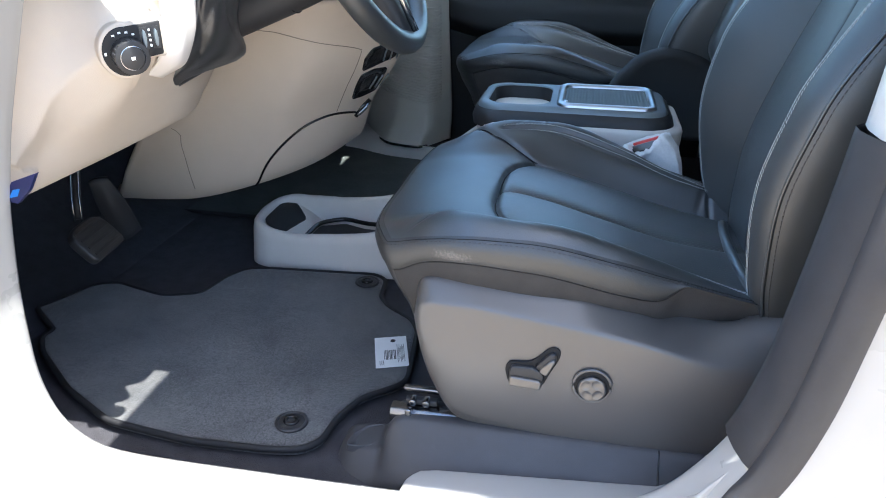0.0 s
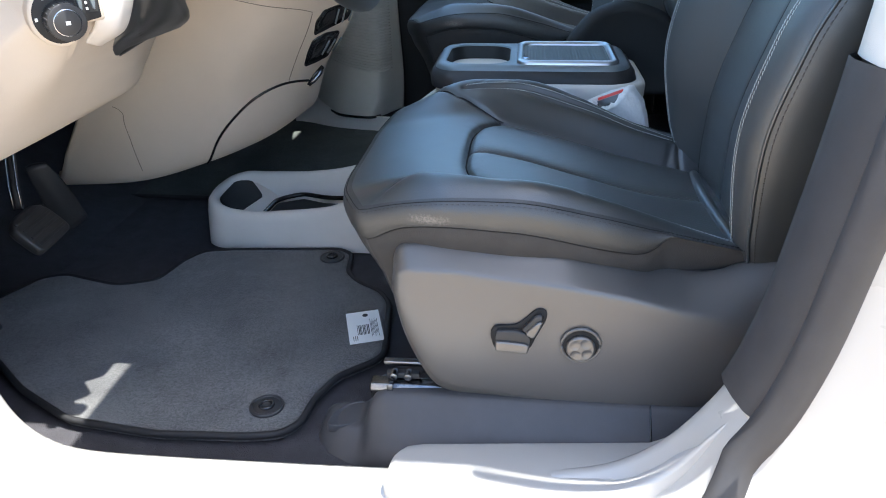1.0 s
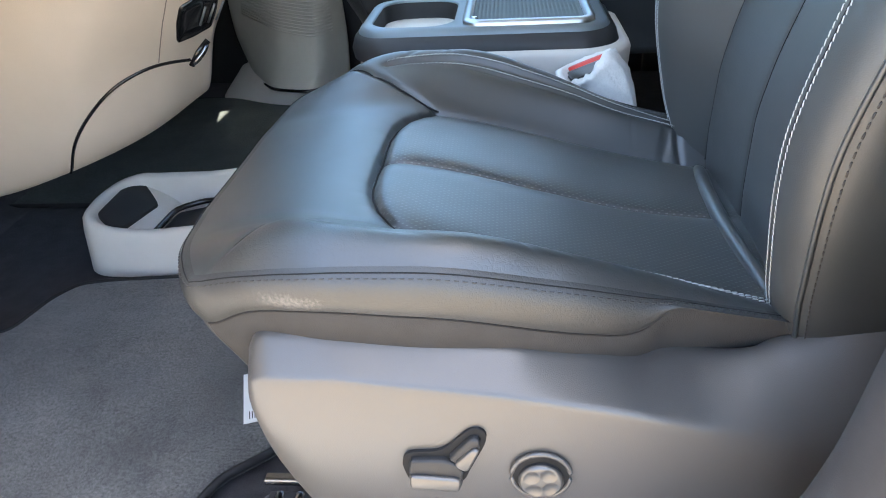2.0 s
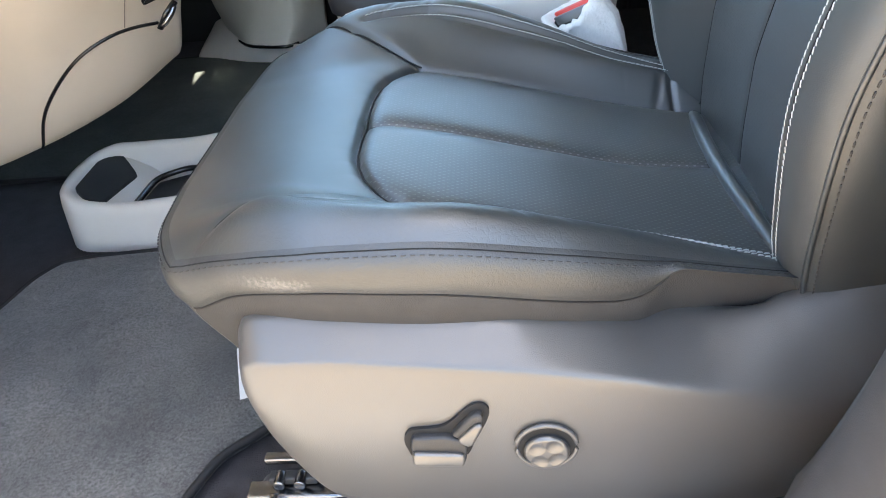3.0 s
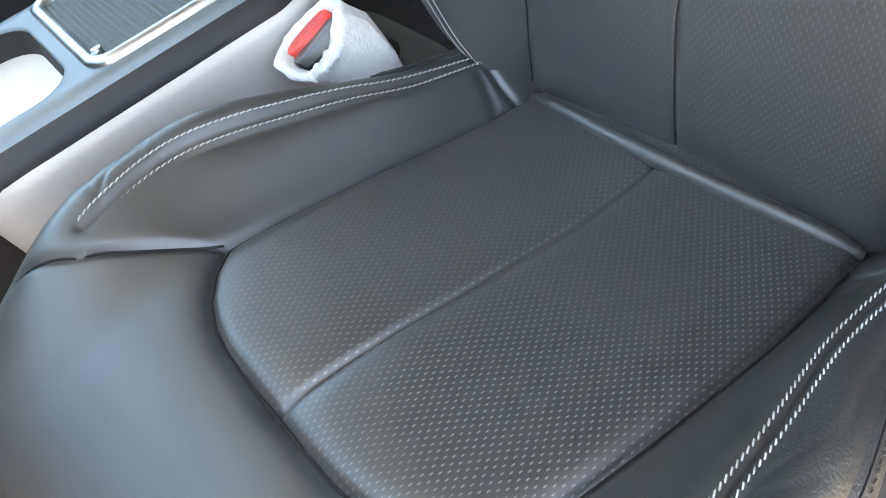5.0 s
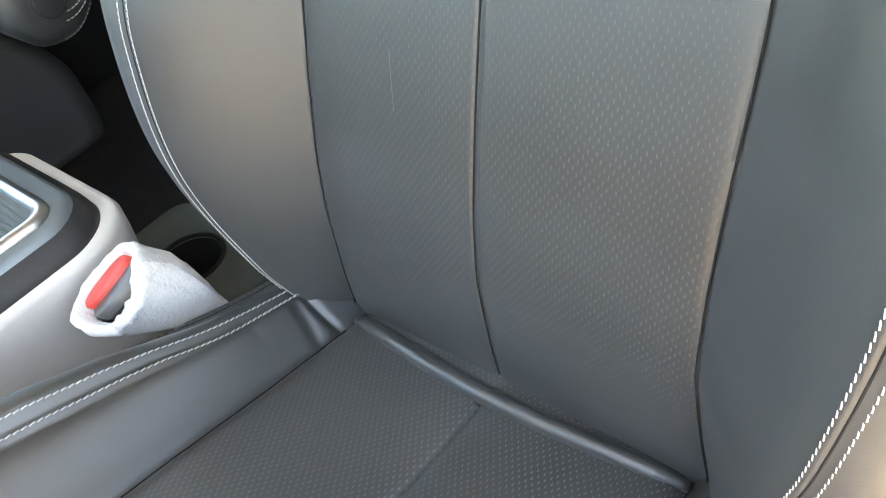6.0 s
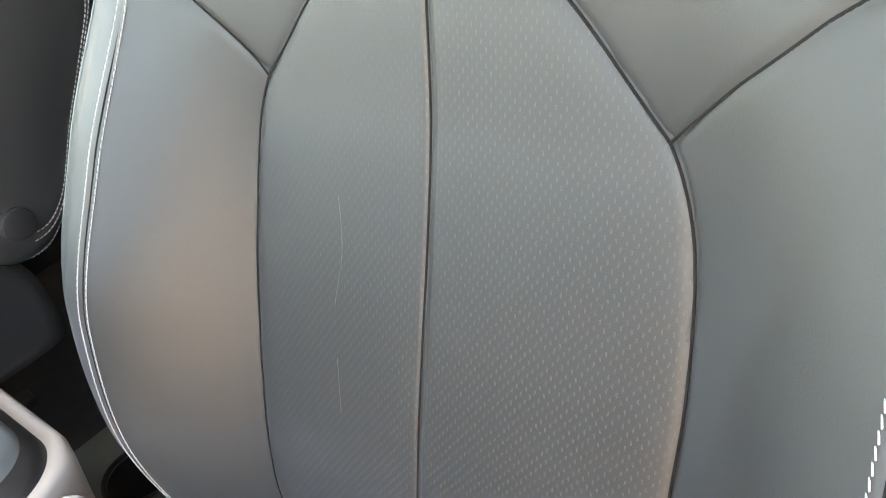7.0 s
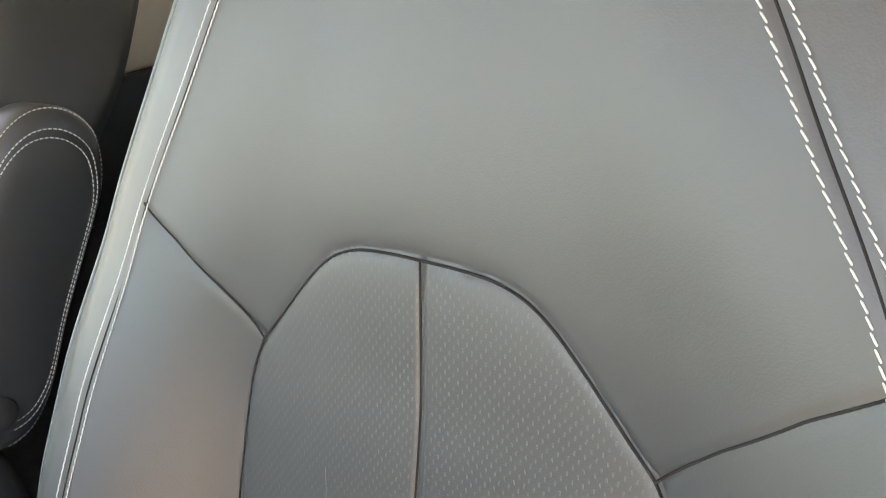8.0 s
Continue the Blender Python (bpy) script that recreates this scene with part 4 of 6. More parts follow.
toe = patch([[(-0.62, -0.06, -0.01), (-0.62, 0.55, -0.01), (-0.62, 1.6, -0.01)], [(-0.80, -0.06, 0.05), (-0.80, 0.55, 0.05), (-0.80, 1.6, 0.05)],
             [(-0.92, -0.06, 0.25), (-0.92, 0.55, 0.25), (-0.92, 1.6, 0.25)], [(-0.95, -0.06, 0.62), (-0.95, 0.55, 0.62), (-0.95, 1.6, 0.62)]], 20, 12)
tagged(part("firewall", thicken(sheet("firewall", toe), 0.02), CARPET), "black carpeted toe board and bulkhead", "wall", kind="structure")
# unseen header: its stepped front edge limits the sun reaching the mats
head_ = patch([[(0.02, -0.122, 1.212), (0.02, 0.76, 1.262), (-0.049, 1.04, 1.25), (-0.049, 1.642, 1.205)], [(0.05, -0.124, 1.218), (0.05, 0.76, 1.268), (0.05, 1.04, 1.262), (0.05, 1.644, 1.218)],
               [(0.094, -0.125, 1.225), (0.094, 0.76, 1.275), (0.094, 1.04, 1.268), (0.094, 1.646, 1.225)]], 8, 24)
main_ = patch([[(0.094, -0.126, 1.225), (0.094, 0.76, 1.275), (0.094, 1.646, 1.225)], [(0.7, -0.13, 1.25), (0.7, 0.76, 1.30), (0.7, 1.65, 1.25)],
               [(1.4, -0.13, 1.26), (1.4, 0.76, 1.31), (1.4, 1.65, 1.26)], [(2.6, -0.12, 1.19), (2.6, 0.76, 1.23), (2.6, 1.64, 1.19)]], 20, 12)
ceil_ = tagged(part("ceiling", thicken(sheet("ceiling", main_), 0.02), HEADLINER), "pale car roof lining", "ceiling", kind="structure")
part("header", thicken(sheet("header", head_), 0.02), HEADLINER, ceil_, "unseen pale header, its front edge set to trim the sun on the mats")
tagged(part("wall_rear", box("wall_rear", 2.58, 2.62, -0.14, 1.66, -0.1, 1.22, 0.0), BEIGE), "beige tailgate lining", "wall", kind="structure")

# far side: front door, then sliding door with its rail
far_door = tagged(part("door_1", box("door_1", -1.0, 0.62, 1.575, 1.64, -0.05, 0.60, 0.012), MATTE), "closed dark passenger door with armrest and pull cup", "car door", kind="structure")
arm = patch([[(-0.30, 1.578, 0.50), (0.0, 1.578, 0.47), (0.60, 1.578, 0.47)], [(-0.27, 1.545, 0.46), (0.0, 1.51, 0.425), (0.60, 1.51, 0.425)],
             [(-0.22, 1.535, 0.41), (0.0, 1.505, 0.375), (0.60, 1.505, 0.375)], [(-0.20, 1.575, 0.36), (0.0, 1.575, 0.325), (0.60, 1.575, 0.325)]], 16, 20)
part("armrest", sheet("armrest", arm), MATTE, far_door, "dark padded armrest")
part("pull_cup", box("pull_cup", -0.09, 0.10, 1.535, 1.58, 0.375, 0.415, 0.008), GLOSS, far_door)
part("glass", box("glass", -0.50, 0.60, 1.60, 1.606, 0.60, 1.20, 0.0), GLASS, far_door).visible_shadow = False
rear_door = tagged(part("door_2", box("door_2", 0.622, 2.58, 1.575, 1.64, -0.05, 0.33, 0.01), BLACK), "closed sliding door with black lower lining and beige upper lining", "car door", kind="structure")
part("rail_band", box("rail_band", 0.622, 2.5, 1.555, 1.62, 0.33, 0.612, 0.012), BLACK, rear_door, "black moulded band")
part("upper_lining", box("upper_lining", 0.64, 2.58, 1.58, 1.64, 0.612, 0.86, 0.01), BEIGE, rear_door, "sunlit beige lining")
part("glass", box("glass", 0.70, 2.5, 1.60, 1.606, 0.86, 1.22, 0.0), PRIVACY, rear_door, "dark privacy glass")
ws = patch([[(-1.05, -0.08, 0.66), (-1.05, 0.76, 0.68), (-1.05, 1.6, 0.66)], [(0.01, -0.08, 1.205), (0.01, 0.76, 1.255), (-0.055, 1.6, 1.20)]], 4, 8)
tagged(part("window_1", thicken(sheet("window_1", ws), 0.005), GLASS), "clear raked windscreen", "windscreen", kind="structure").visible_shadow = False

# near side linings ahead of and behind the door opening
tagged(part("wall_left_front", box("wall_left_front", -1.0, -0.43, -0.10, -0.062, -0.05, 0.63, 0.004), CARPET), "black carpeted kick panel beside the pedals", "wall", kind="structure")
tagged(part("wall_left_rear", box("wall_left_rear", 0.55, 2.58, -0.125, -0.085, -0.05, 0.62, 0.004), BLACK), "black lower lining of the rear side", "wall", kind="structure")
tagged(part("pillar", box("pillar", 0.55, 0.72, -0.125, -0.07, 0.622, 1.24, 0.012, 3), STONE), "pale upper lining of the door pillar", "pillar", kind="structure")

near_rear = tagged(part("door_3", box("door_3", 0.722, 2.578, -0.128, -0.088, 0.622, 0.86, 0.006), BEIGE), "beige upper lining of the near sliding door with dark glass", "car door", kind="structure")
part("glass", box("glass", 0.722, 2.578, -0.112, -0.106, 0.862, 1.25, 0.0), PRIVACY, near_rear, "dark privacy glass")

# near side: the white door frame, swept along the opening
FRAME = [(-0.225, 0.76), (-0.285, 0.60), (-0.340, 0.45), (-0.364, 0.36), (-0.378, 0.25), (-0.382, 0.14), (-0.366, 0.082), (-0.335, 0.050), (-0.29, 0.041), (-0.20, 0.040), (-0.05, 0.042),
         (0.10, 0.045), (0.22, 0.050), (0.32, 0.068), (0.375, 0.105), (0.413, 0.160), (0.435, 0.200), (0.455, 0.28), (0.464, 0.35), (0.473, 0.42), (0.481, 0.50), (0.49, 0.62), (0.50, 0.80), (0.505, 1.20)]
fp = rounded(FRAME, 200, passes=6)
ft = np.gradient(fp, axis=0)
ft /= np.linalg.norm(ft, axis=1)[:, None]
fn = np.stack([ft[:, 1], -ft[:, 0]], 1)  # away from the opening
fn[:] *= np.sign((fn * (fp - np.array([0.05, 0.5]))).sum(1))[:, None]
low = np.clip((0.16 - fp[:, 1]) / 0.10, 0, 1) * (np.abs(fp[:, 0]) < 0.45)
body = thing("door_frame", "white painted door frame of a minivan, dusty sill", "door frame", (0.05, -0.12, 0.0), kind="structure")


def strip(name, mat, offs, sel=None, label=""):
    """One band of the swept frame. offs: (outward, depth) with values a point along the way."""
    rows = []
    for o, d in offs:
        o = o + 0 * low
        d = d + 0 * low
        rows.append(np.stack([fp[:, 0] + fn[:, 0] * o, d, fp[:, 1] + fn[:, 1] * o], 1))
    S = np.array(rows)
    keep = None
    if sel is not None:
        keep = np.repeat(((sel[1:] & sel[:-1]))[None], len(offs) - 1, 0)
    me = sheet(name, S - np.array([0.05, -0.12, 0.0]), None, keep, False)
    bm = bmesh.new()
    bm.from_mesh(me)
    bmesh.ops.recalc_face_normals(bm, faces=bm.faces)
    bm.to_mesh(me)
    bm.free()
    return part(name, smooth(me), mat, body, label)


right = fp[:, 0] > 0.2
seal_sel = right & (fp[:, 1] > 0.19) & (fp[:, 1] < 0.515)
cream_sel = right & (fp[:, 1] >= 0.51)
paint_sel = ~(right & (fp[:, 1] > 0.195))
strip("sill_flange", PAINT, [(0.030, -0.055), (0.004, -0.068), (0.0, -0.075), (0.0, -0.085), (0.002 + 0.010 * low, -0.10), (0.004 + 0.025 * low, -0.125 - 0.02 * low), (0.008 + 0.03 * low, -0.135 - 0.05 * low)], paint_sel, "white paint, sunlit and dusty")
strip("pillar_trim", RUBBER, [(0.02, -0.035), (0.004, -0.055), (-0.006, -0.068), (-0.008, -0.085), (-0.004, -0.105), (0.003, -0.122), (0.010, -0.128)], seal_sel, "soft dark grey trim edge")
strip("pillar_lining", STONE, [(0.03, -0.035), (0.004, -0.06), (0.0, -0.08), (0.0, -0.11), (0.008, -0.128)], cream_sel, "pale plastic pillar lining")
strip("weatherstrip", RUBBER, [(0.007 + 0.032 * low, -0.130 - 0.05 * low), (0.004 + 0.036 * low, -0.137 - 0.05 * low), (0.010 + 0.04 * low, -0.146 - 0.05 * low), (0.022 + 0.04 * low, -0.150 - 0.05 * low), (0.034 + 0.04 * low, -0.150 - 0.05 * low), (0.038 + 0.04 * low, -0.146 - 0.05 * low)], None, "dark grey rubber weatherstrip")
strip("body_side", PAINT, [(0.037 + 0.04 * low, -0.146 - 0.05 * low), (0.050 + 0.04 * low, -0.150 - 0.055 * low), (0.12 + 0.04 * low, -0.155 - 0.07 * low), (0.30, -0.17 - 0.05 * low), (0.60, -0.18)], None, "white car body side")

# the raised white tread beside the seat and the black cover behind it
tread = [(0.075, -0.100), (0.080, -0.060), (0.092, -0.042), (0.115, -0.036), (0.30, -0.018), (0.40, -0.008), (0.47, -0.005), (0.47, -0.11), (0.36, -0.125), (0.10, -0.125)]
tread = [tuple(q) for q in resample(tread + tread[:1], 90)[:-1]]
tread_me = prism("sill_tread", tread, "z", 0.0, 0.054, bevel=0.006, seg=3)
rise = spline([0.18, 0.25, 0.32, 0.375, 0.413, 0.47], [0.0, 0.006, 0.022, 0.058, 0.108, 0.19])
for v in tread_me.vertices:
    if v.co.z > 0.02:
        v.co.z += float(rise(v.co.x)) * min(1.0, max(0.0, (-0.075 - v.co.y) / 0.04)) if v.co.x > 0.18 else 0.0
tagged(part("sill_tread", tread_me, PAINT), "white painted step of the door sill", "door sill", kind="structure")
cx = np.concatenate([np.linspace(-0.036, 0.07, 50), np.linspace(0.075, 0.60, 60)])
tz = spline([-0.036, -0.031, -0.020, 0.0, 0.022, 0.030, 0.038, 0.047, 0.06, 0.11, 0.20, 0.38, 0.6], [-0.004, 0.010, 0.020, 0.0245, 0.027, 0.034, 0.058, 0.071, 0.0755, 0.078, 0.082, 0.084, 0.084])(cx)
ye = spline([-0.036, 0.02, 0.05, 0.2, 0.6], [0.030, 0.012, 0.021, 0.013, 0.010])(cx)
fy = spline([-0.036, -0.01, 0.03, 0.08, 0.6], [0.024, 0.000, -0.010, -0.022, -0.024])(cx)
fz = np.minimum(spline([-0.036, 0.02, 0.06, 0.12, 0.6], [-0.006, 0.006, 0.026, 0.036, 0.038])(cx), tz * 0.6)
cover = np.array([np.stack([cx, a_ + 0 * cx, b_ + 0 * cx], 1) for a_, b_ in ((0.075, -0.004), (0.073, tz - 0.008), (0.068, tz - 0.001), (0.060, tz), (ye + 0.014, tz), (ye + 0.006, tz - 0.0004), (ye, tz - 0.003), (ye - 0.004, tz - 0.009),
                  (fy * 0.5 + ye * 0.5 - 0.003, fz * 0.5 + tz * 0.5 - 0.004), (fy, fz), (fy - 0.010, fz - 0.008), (fy - 0.018, -0.02))])
cov = tagged(part("sill_cover", thicken(sheet("sill_cover", cover, flip=True), 0.003), TRIM), "dark grained plastic cover along the sill beside the seat", "sill cover")
jt = [(0.3775, 0.058, 0.0843), (0.3775, 0.026, 0.0842), (0.3775, 0.0125, 0.0815), (0.3775, 0.008, 0.0755), (0.3775, -0.0105, 0.0565), (0.3775, -0.0235, 0.0378)]
part("joint", tube("joint", jt, 0.0011, 6), GLOSS, cov, "dark joint line")
cup_o = rounded([(-0.020, 0.014), (-0.016, 0.040), (0.000, 0.062), (0.022, 0.070), (0.028, 0.050), (0.024, 0.030), (0.008, 0.018)], 40, True, 3)
cum = cup_o.mean(0)
part("cup", rings_mesh("cup", [np.column_stack([cum + (cup_o - cum) * k_, np.full(40, z_)]) for k_, z_ in ((1.0, 0.016), (1.0, 0.0255), (0.97, 0.027), (0.93, 0.0262), (0.85, 0.0235), (0.4, 0.0225))]), TRIM, cov, "shallow moulded cup")

# the open front door stands out from its hinges
odoor = tagged(part("open_door", box("open_door", -0.43, -0.35, -1.20, -0.22, -0.30, 0.60, 0.02, 3), PAINT), "open white front door with beige lining and ribbed speaker grille", "car door", kind="structure")
part("lining", box("lining", -0.352, -0.33, -1.19, -0.178, -0.27, 0.59, 0.008, 3), BEIGE, odoor, "beige inner lining")
for k in range(14):
    part("grille_rib", tube("grille_rib", [(-0.329, -0.226, 0.20 - 0.022 * k), (-0.327, -0.30, 0.205 - 0.022 * k), (-0.329, -0.40, 0.20 - 0.022 * k)], 0.005, 6), STONE, odoor)
part("glass", box("glass", -0.395, -0.39, -1.15, -0.30, 0.60, 1.05, 0.0), GLASS, odoor).visible_shadow = False

handle = thing("door_handle", "grey handle on the white body side", "door handle", (0.545, -0.172, 0.395))
part("grip", tube("grip", rounded([(-0.045, 0.0, 0.012), (-0.03, -0.022, 0.006), (0.03, -0.03, -0.006), (0.06, -0.004, -0.012)], 14), 0.009, 8), SILVER, handle)

# ---------------------------------------------------------------- floor mat
MAT = [(-0.685, 0.277), (-0.672, 0.297), (-0.643, 0.385), (-0.604, 0.405), (-0.489, 0.371), (-0.425, 0.392), (-0.408, 0.470), (-0.385, 0.510), (-0.338, 0.521), (-0.125, 0.543), (-0.098, 0.525), (-0.092, 0.455), (-0.066, 0.420), (-0.015, 0.385), (0.004, 0.349),
       (0.022, 0.200), (0.015, 0.182), (-0.035, 0.140), (-0.056, 0.085), (-0.060, 0.035), (-0.080, 0.012), (-0.121, 0.004), (-0.240, -0.002), (-0.371, 0.015), (-0.473, 0.070), (-0.578, 0.152), (-0.610, 0.195), (-0.598, 0.212), (-0.612, 0.222)]
ml = rounded(MAT, 220, closed=True, passes=2)
bm = bmesh.new()
cen = ml.mean(0)
lift = lambda x, y: 0.009 + 0.0025 * math.sin(9 * x + 3 * y) * math.sin(11 * y) + 0.04 * max(0.0, (-0.56 - x)) ** 1.2
rings = []
for s in np.concatenate([np.linspace(1, 0.08, 22)]):
    rings.append([bm.verts.new((*(cen + (p - cen) * s), lift(*(cen + (p - cen) * s)) + 0.003)) for p in ml])
hub = bm.verts.new((*cen, lift(*cen) + 0.003))
under = [bm.verts.new((p[0], p[1], lift(*p) - 0.008)) for p in ml]
N = len(ml)
for a, b in zip(rings[:-1], rings[1:]):
    for i in range(N):
        bm.faces.new((a[i], a[(i + 1) % N], b[(i + 1) % N], b[i]))
for i in range(N):
    bm.faces.new((rings[-1][i], rings[-1][(i + 1) % N], hub))
    bm.faces.new((under[i], under[(i + 1) % N], rings[0][(i + 1) % N], rings[0][i]))
bmesh.ops.recalc_face_normals(bm, faces=bm.faces)
for f in bm.faces:
    f.smooth = True
floor_mat = tagged(part("floor_mat", bm, MAT_PILE), "dusty charcoal carpet floor mat with bound edge in the driver's footwell", "floor mat")
part("binding", tube("binding", [(p[0], p[1], lift(*p) + 0.001) for p in ml], 0.0050, 8, True), BINDING, floor_mat, "black sewn binding")
w = np.linspace(0, 2 * math.pi, 32, endpoint=False)
for px, py in ((-0.114, 0.062), (-0.132, 0.505)):
    clip = part("mat_clip", tube("ring", np.stack([px + 0.021 * np.cos(w), py + 0.021 * np.sin(w), 0 * w + 0.013], 1), 0.0028, 8, True), BLACK, floor_mat, "round black fixing clip")
    part("disc", prism("disc", [(px + 0.019 * math.cos(a), py + 0.019 * math.sin(a)) for a in w], "z", 0.006, 0.0145, 0.001), BLACK, clip)
    part("stud", tube("stud", np.stack([px + 0.0085 * np.cos(w), py + 0.0085 * np.sin(w), 0 * w + 0.0155], 1), 0.0028, 8, True), GLOSS, clip)
    part("button", prism("button", [(px + 0.006 * math.cos(a), py + 0.006 * math.sin(a)) for a in w[::4]], "z", 0.010, 0.0165, 0.0008), BLACK, clip)

# the paper label on the mat's rear edge: its writing cannot be read
lab = thing("paper_label", "white paper sticker with barcode on the mat's edge", "label", (-0.021, 0.265, 0.016))
lab.rotation_euler = (radians(3), radians(-2), radians(17))
LX, LY = 0.0265, 0.042
part("sheet", box("sheet", -LX, LX, -LY, LY, -0.0004, 0.0004, 0.0), PAPER, lab)
for k in range(9):
    part("barcode_bar", box("bar", -0.012 + k * 0.0022, -0.012 + k * 0.0022 + (0.0014 if k % 3 else 0.0008), -0.022, 0.004, 0.0004, 0.0007, 0.0), INK, lab)
for k in range(7):
    part("print_line", box("line", 0.0095 + 0.0018 * k, 0.0102 + 0.0018 * k, -0.03 + 0.004 * (k % 3), 0.018 - 0.005 * (k % 2), 0.0004, 0.0007, 0.0), INK, lab)
part("emblem", prism("emblem", [(0.004 + 0.0045 * math.cos(a), 0.03 + 0.0045 * math.sin(a)) for a in w[::4]], "z", 0.0004, 0.0007), INK, lab)
for k in range(3):
    part("print_line", box("line", -0.02 + 0.003 * k, -0.019 + 0.003 * k, -0.036, -0.024, 0.0004, 0.0007, 0.0), INK, lab)

# ---------------------------------------------------------------- low tray between the footwells
tray = thing("floor_console", "pale grey plastic floor tray between the footwells", "console", (-0.2, 0.62, -0.004))
TO = np.array([-0.2, 0.62, -0.004])
out = rounded([(0.12, 0.556), (-0.06, 0.553), (-0.30, 0.551), (-0.376, 0.555), (-0.404, 0.578), (-0.411, 0.64), (-0.401, 0.71), (-0.372, 0.743), (-0.30, 0.748), (-0.06, 0.742), (0.12, 0.738)], 140, passes=5)
rim = spline([-0.40, -0.37, -0.34, -0.29, -0.246, -0.15, -0.10, -0.06, 0.12], [0.094, 0.086, 0.078, 0.075, 0.078, 0.089, 0.107, 0.120, 0.21])
rim2 = spline([-0.40, -0.36, -0.33, -0.265, -0.18, -0.08, 0.12], [0.097, 0.098, 0.0965, 0.097, 0.105, 0.131, 0.21])
tn = np.gradient(out, axis=0)
tn /= np.linalg.norm(tn, axis=1)[:, None]
nrm = np.stack([tn[:, 1], -tn[:, 0]], 1)
nrm *= np.sign((nrm * (out - np.array([-0.1, 0.63]))).sum(1))[:, None]
wgt = np.clip((out[:, 1] - 0.565) / 0.11, 0, 1)
top = rim(out[:, 0]) * (1 - wgt) + rim2(out[:, 0]) * wgt
rows = []
for inset, hz in ((-0.002, -0.0), (0.0, 0.3), (0.003, 0.75), (0.006, 0.93), (0.010, 0.99), (0.015, 1.0), (0.020, 0.985), (0.024, 0.94)):
    q = out - nrm * inset
    rows.append(np.stack([q[:, 0], q[:, 1], top * hz], 1))
for inset, zz in ((0.028, 0.055), (0.034, 0.040), (0.045, 0.034)):
    q = out - nrm * inset
    rows.append(np.stack([q[:, 0], q[:, 1], np.minimum(top * 0.9, zz + 0 * top)], 1))
shell = part("shell", sheet("shell", np.array(rows) - TO), STONE, tray)
part("bottom", box("bottom", -0.15, 0.32, -0.045, 0.10, 0.022, 0.036, 0.003), STONE, tray)
sp = patch([[(-0.392, 0.577, 0.084), (-0.395, 0.65, 0.088), (-0.388, 0.732, 0.091)], [(-0.345, 0.571, 0.068), (-0.345, 0.65, 0.071), (-0.342, 0.732, 0.074)], [(-0.318, 0.569, 0.056), (-0.318, 0.65, 0.058), (-0.318, 0.732, 0.060)], [(-0.285, 0.569, 0.036), (-0.285, 0.65, 0.036), (-0.285, 0.732, 0.038)]], 14, 14)
part("front_slope", thicken(sheet("front_slope", sp - TO, flip=True), 0.004), STONE, tray)
pk = [(-0.381, 0.738), (-0.370, 0.736), (-0.345, 0.710), (-0.319, 0.680), (-0.327, 0.630), (-0.335, 0.582), (-0.353, 0.576), (-0.379, 0.598), (-0.380, 0.660)]
pk = rounded(pk, 64, True, 1)
slope_z = spline([-0.394, -0.345, -0.318, -0.285], [0.088, 0.071, 0.058, 0.036])
pkm = pk.mean(0)
ring_ = lambda k_, d_: np.stack([pkm[0] + (pk[:, 0] - pkm[0]) * k_, pkm[1] + (pk[:, 1] - pkm[1]) * k_, slope_z(pkm[0] + (pk[:, 0] - pkm[0]) * k_) + d_], 1) - TO
part("pocket", rings_mesh("pocket", [ring_(1.0, -0.002), ring_(1.0, 0.0045), ring_(0.985, 0.0052), ring_(0.95, 0.0045), ring_(0.5, 0.0045), ring_(0.05, 0.0045)]), MATTE, tray, "dark rubber-lined pocket")
cup = part("cup_well", prism("cup_well", [(-0.298, 0.585), (-0.292, 0.685), (-0.24, 0.712), (-0.19, 0.692), (-0.12, 0.69), (-0.08, 0.68), (-0.06, 0.60), (-0.08, 0.582)], "z", 0.028, 0.046, bevel=0.006), BLACK, tray, "black rubber cup mat")
cup.location = -Vector(TO)
wl = part("well_rim", tube("well_rim", rounded([(-0.298, 0.585, 0.050), (-0.292, 0.685, 0.052), (-0.24, 0.712, 0.056), (-0.19, 0.692, 0.056), (-0.12, 0.69, 0.057), (-0.08, 0.68, 0.057), (-0.06, 0.60, 0.052), (-0.08, 0.582, 0.05)], 60, True), 0.005, 8, True), GLOSS, tray)
wl.location = -Vector(TO)

# ---------------------------------------------------------------- passenger mat
PM = [(-0.85, 1.40), (-0.425, 1.418), (-0.349, 1.434), (-0.249, 1.438), (-0.188, 1.436), (-0.166, 1.412), (-0.162, 1.340), (-0.147, 1.285), (-0.12, 1.262), (-0.09, 1.255), (-0.09, 1.02), (-0.12, 0.92), (-0.30, 0.80), (-0.85, 0.80)]
pl = rounded(PM, 120, closed=True, passes=2)
pmat = tagged(part("floor_mat", prism("floor_mat", [tuple(q) for q in pl], "z", -0.003, 0.006, 0.002, 2), MAT_DARK), "black carpet floor mat with a fixing clip in the passenger footwell", "floor mat")
part("binding", tube("binding", np.column_stack([pl, np.full(len(pl), 0.003)]), 0.005, 8, True), BINDING, pmat, "black sewn binding")
for r_, h_, m_ in ((0.020, 0.0075, BLACK), (0.008, 0.0095, GLOSS)):
    part("mat_clip", prism("mat_clip", [(-0.210 + r_ * math.cos(q), 1.389 + r_ * math.sin(q)) for q in w], "z", 0.004, h_, 0.001), m_, pmat, "round black fixing clip")
lab2 = thing("paper_label", "white paper sticker on the passenger mat's edge", "label", (-0.145, 1.118, 0.0072))
lab2.rotation_euler = (0, 0, radians(4))
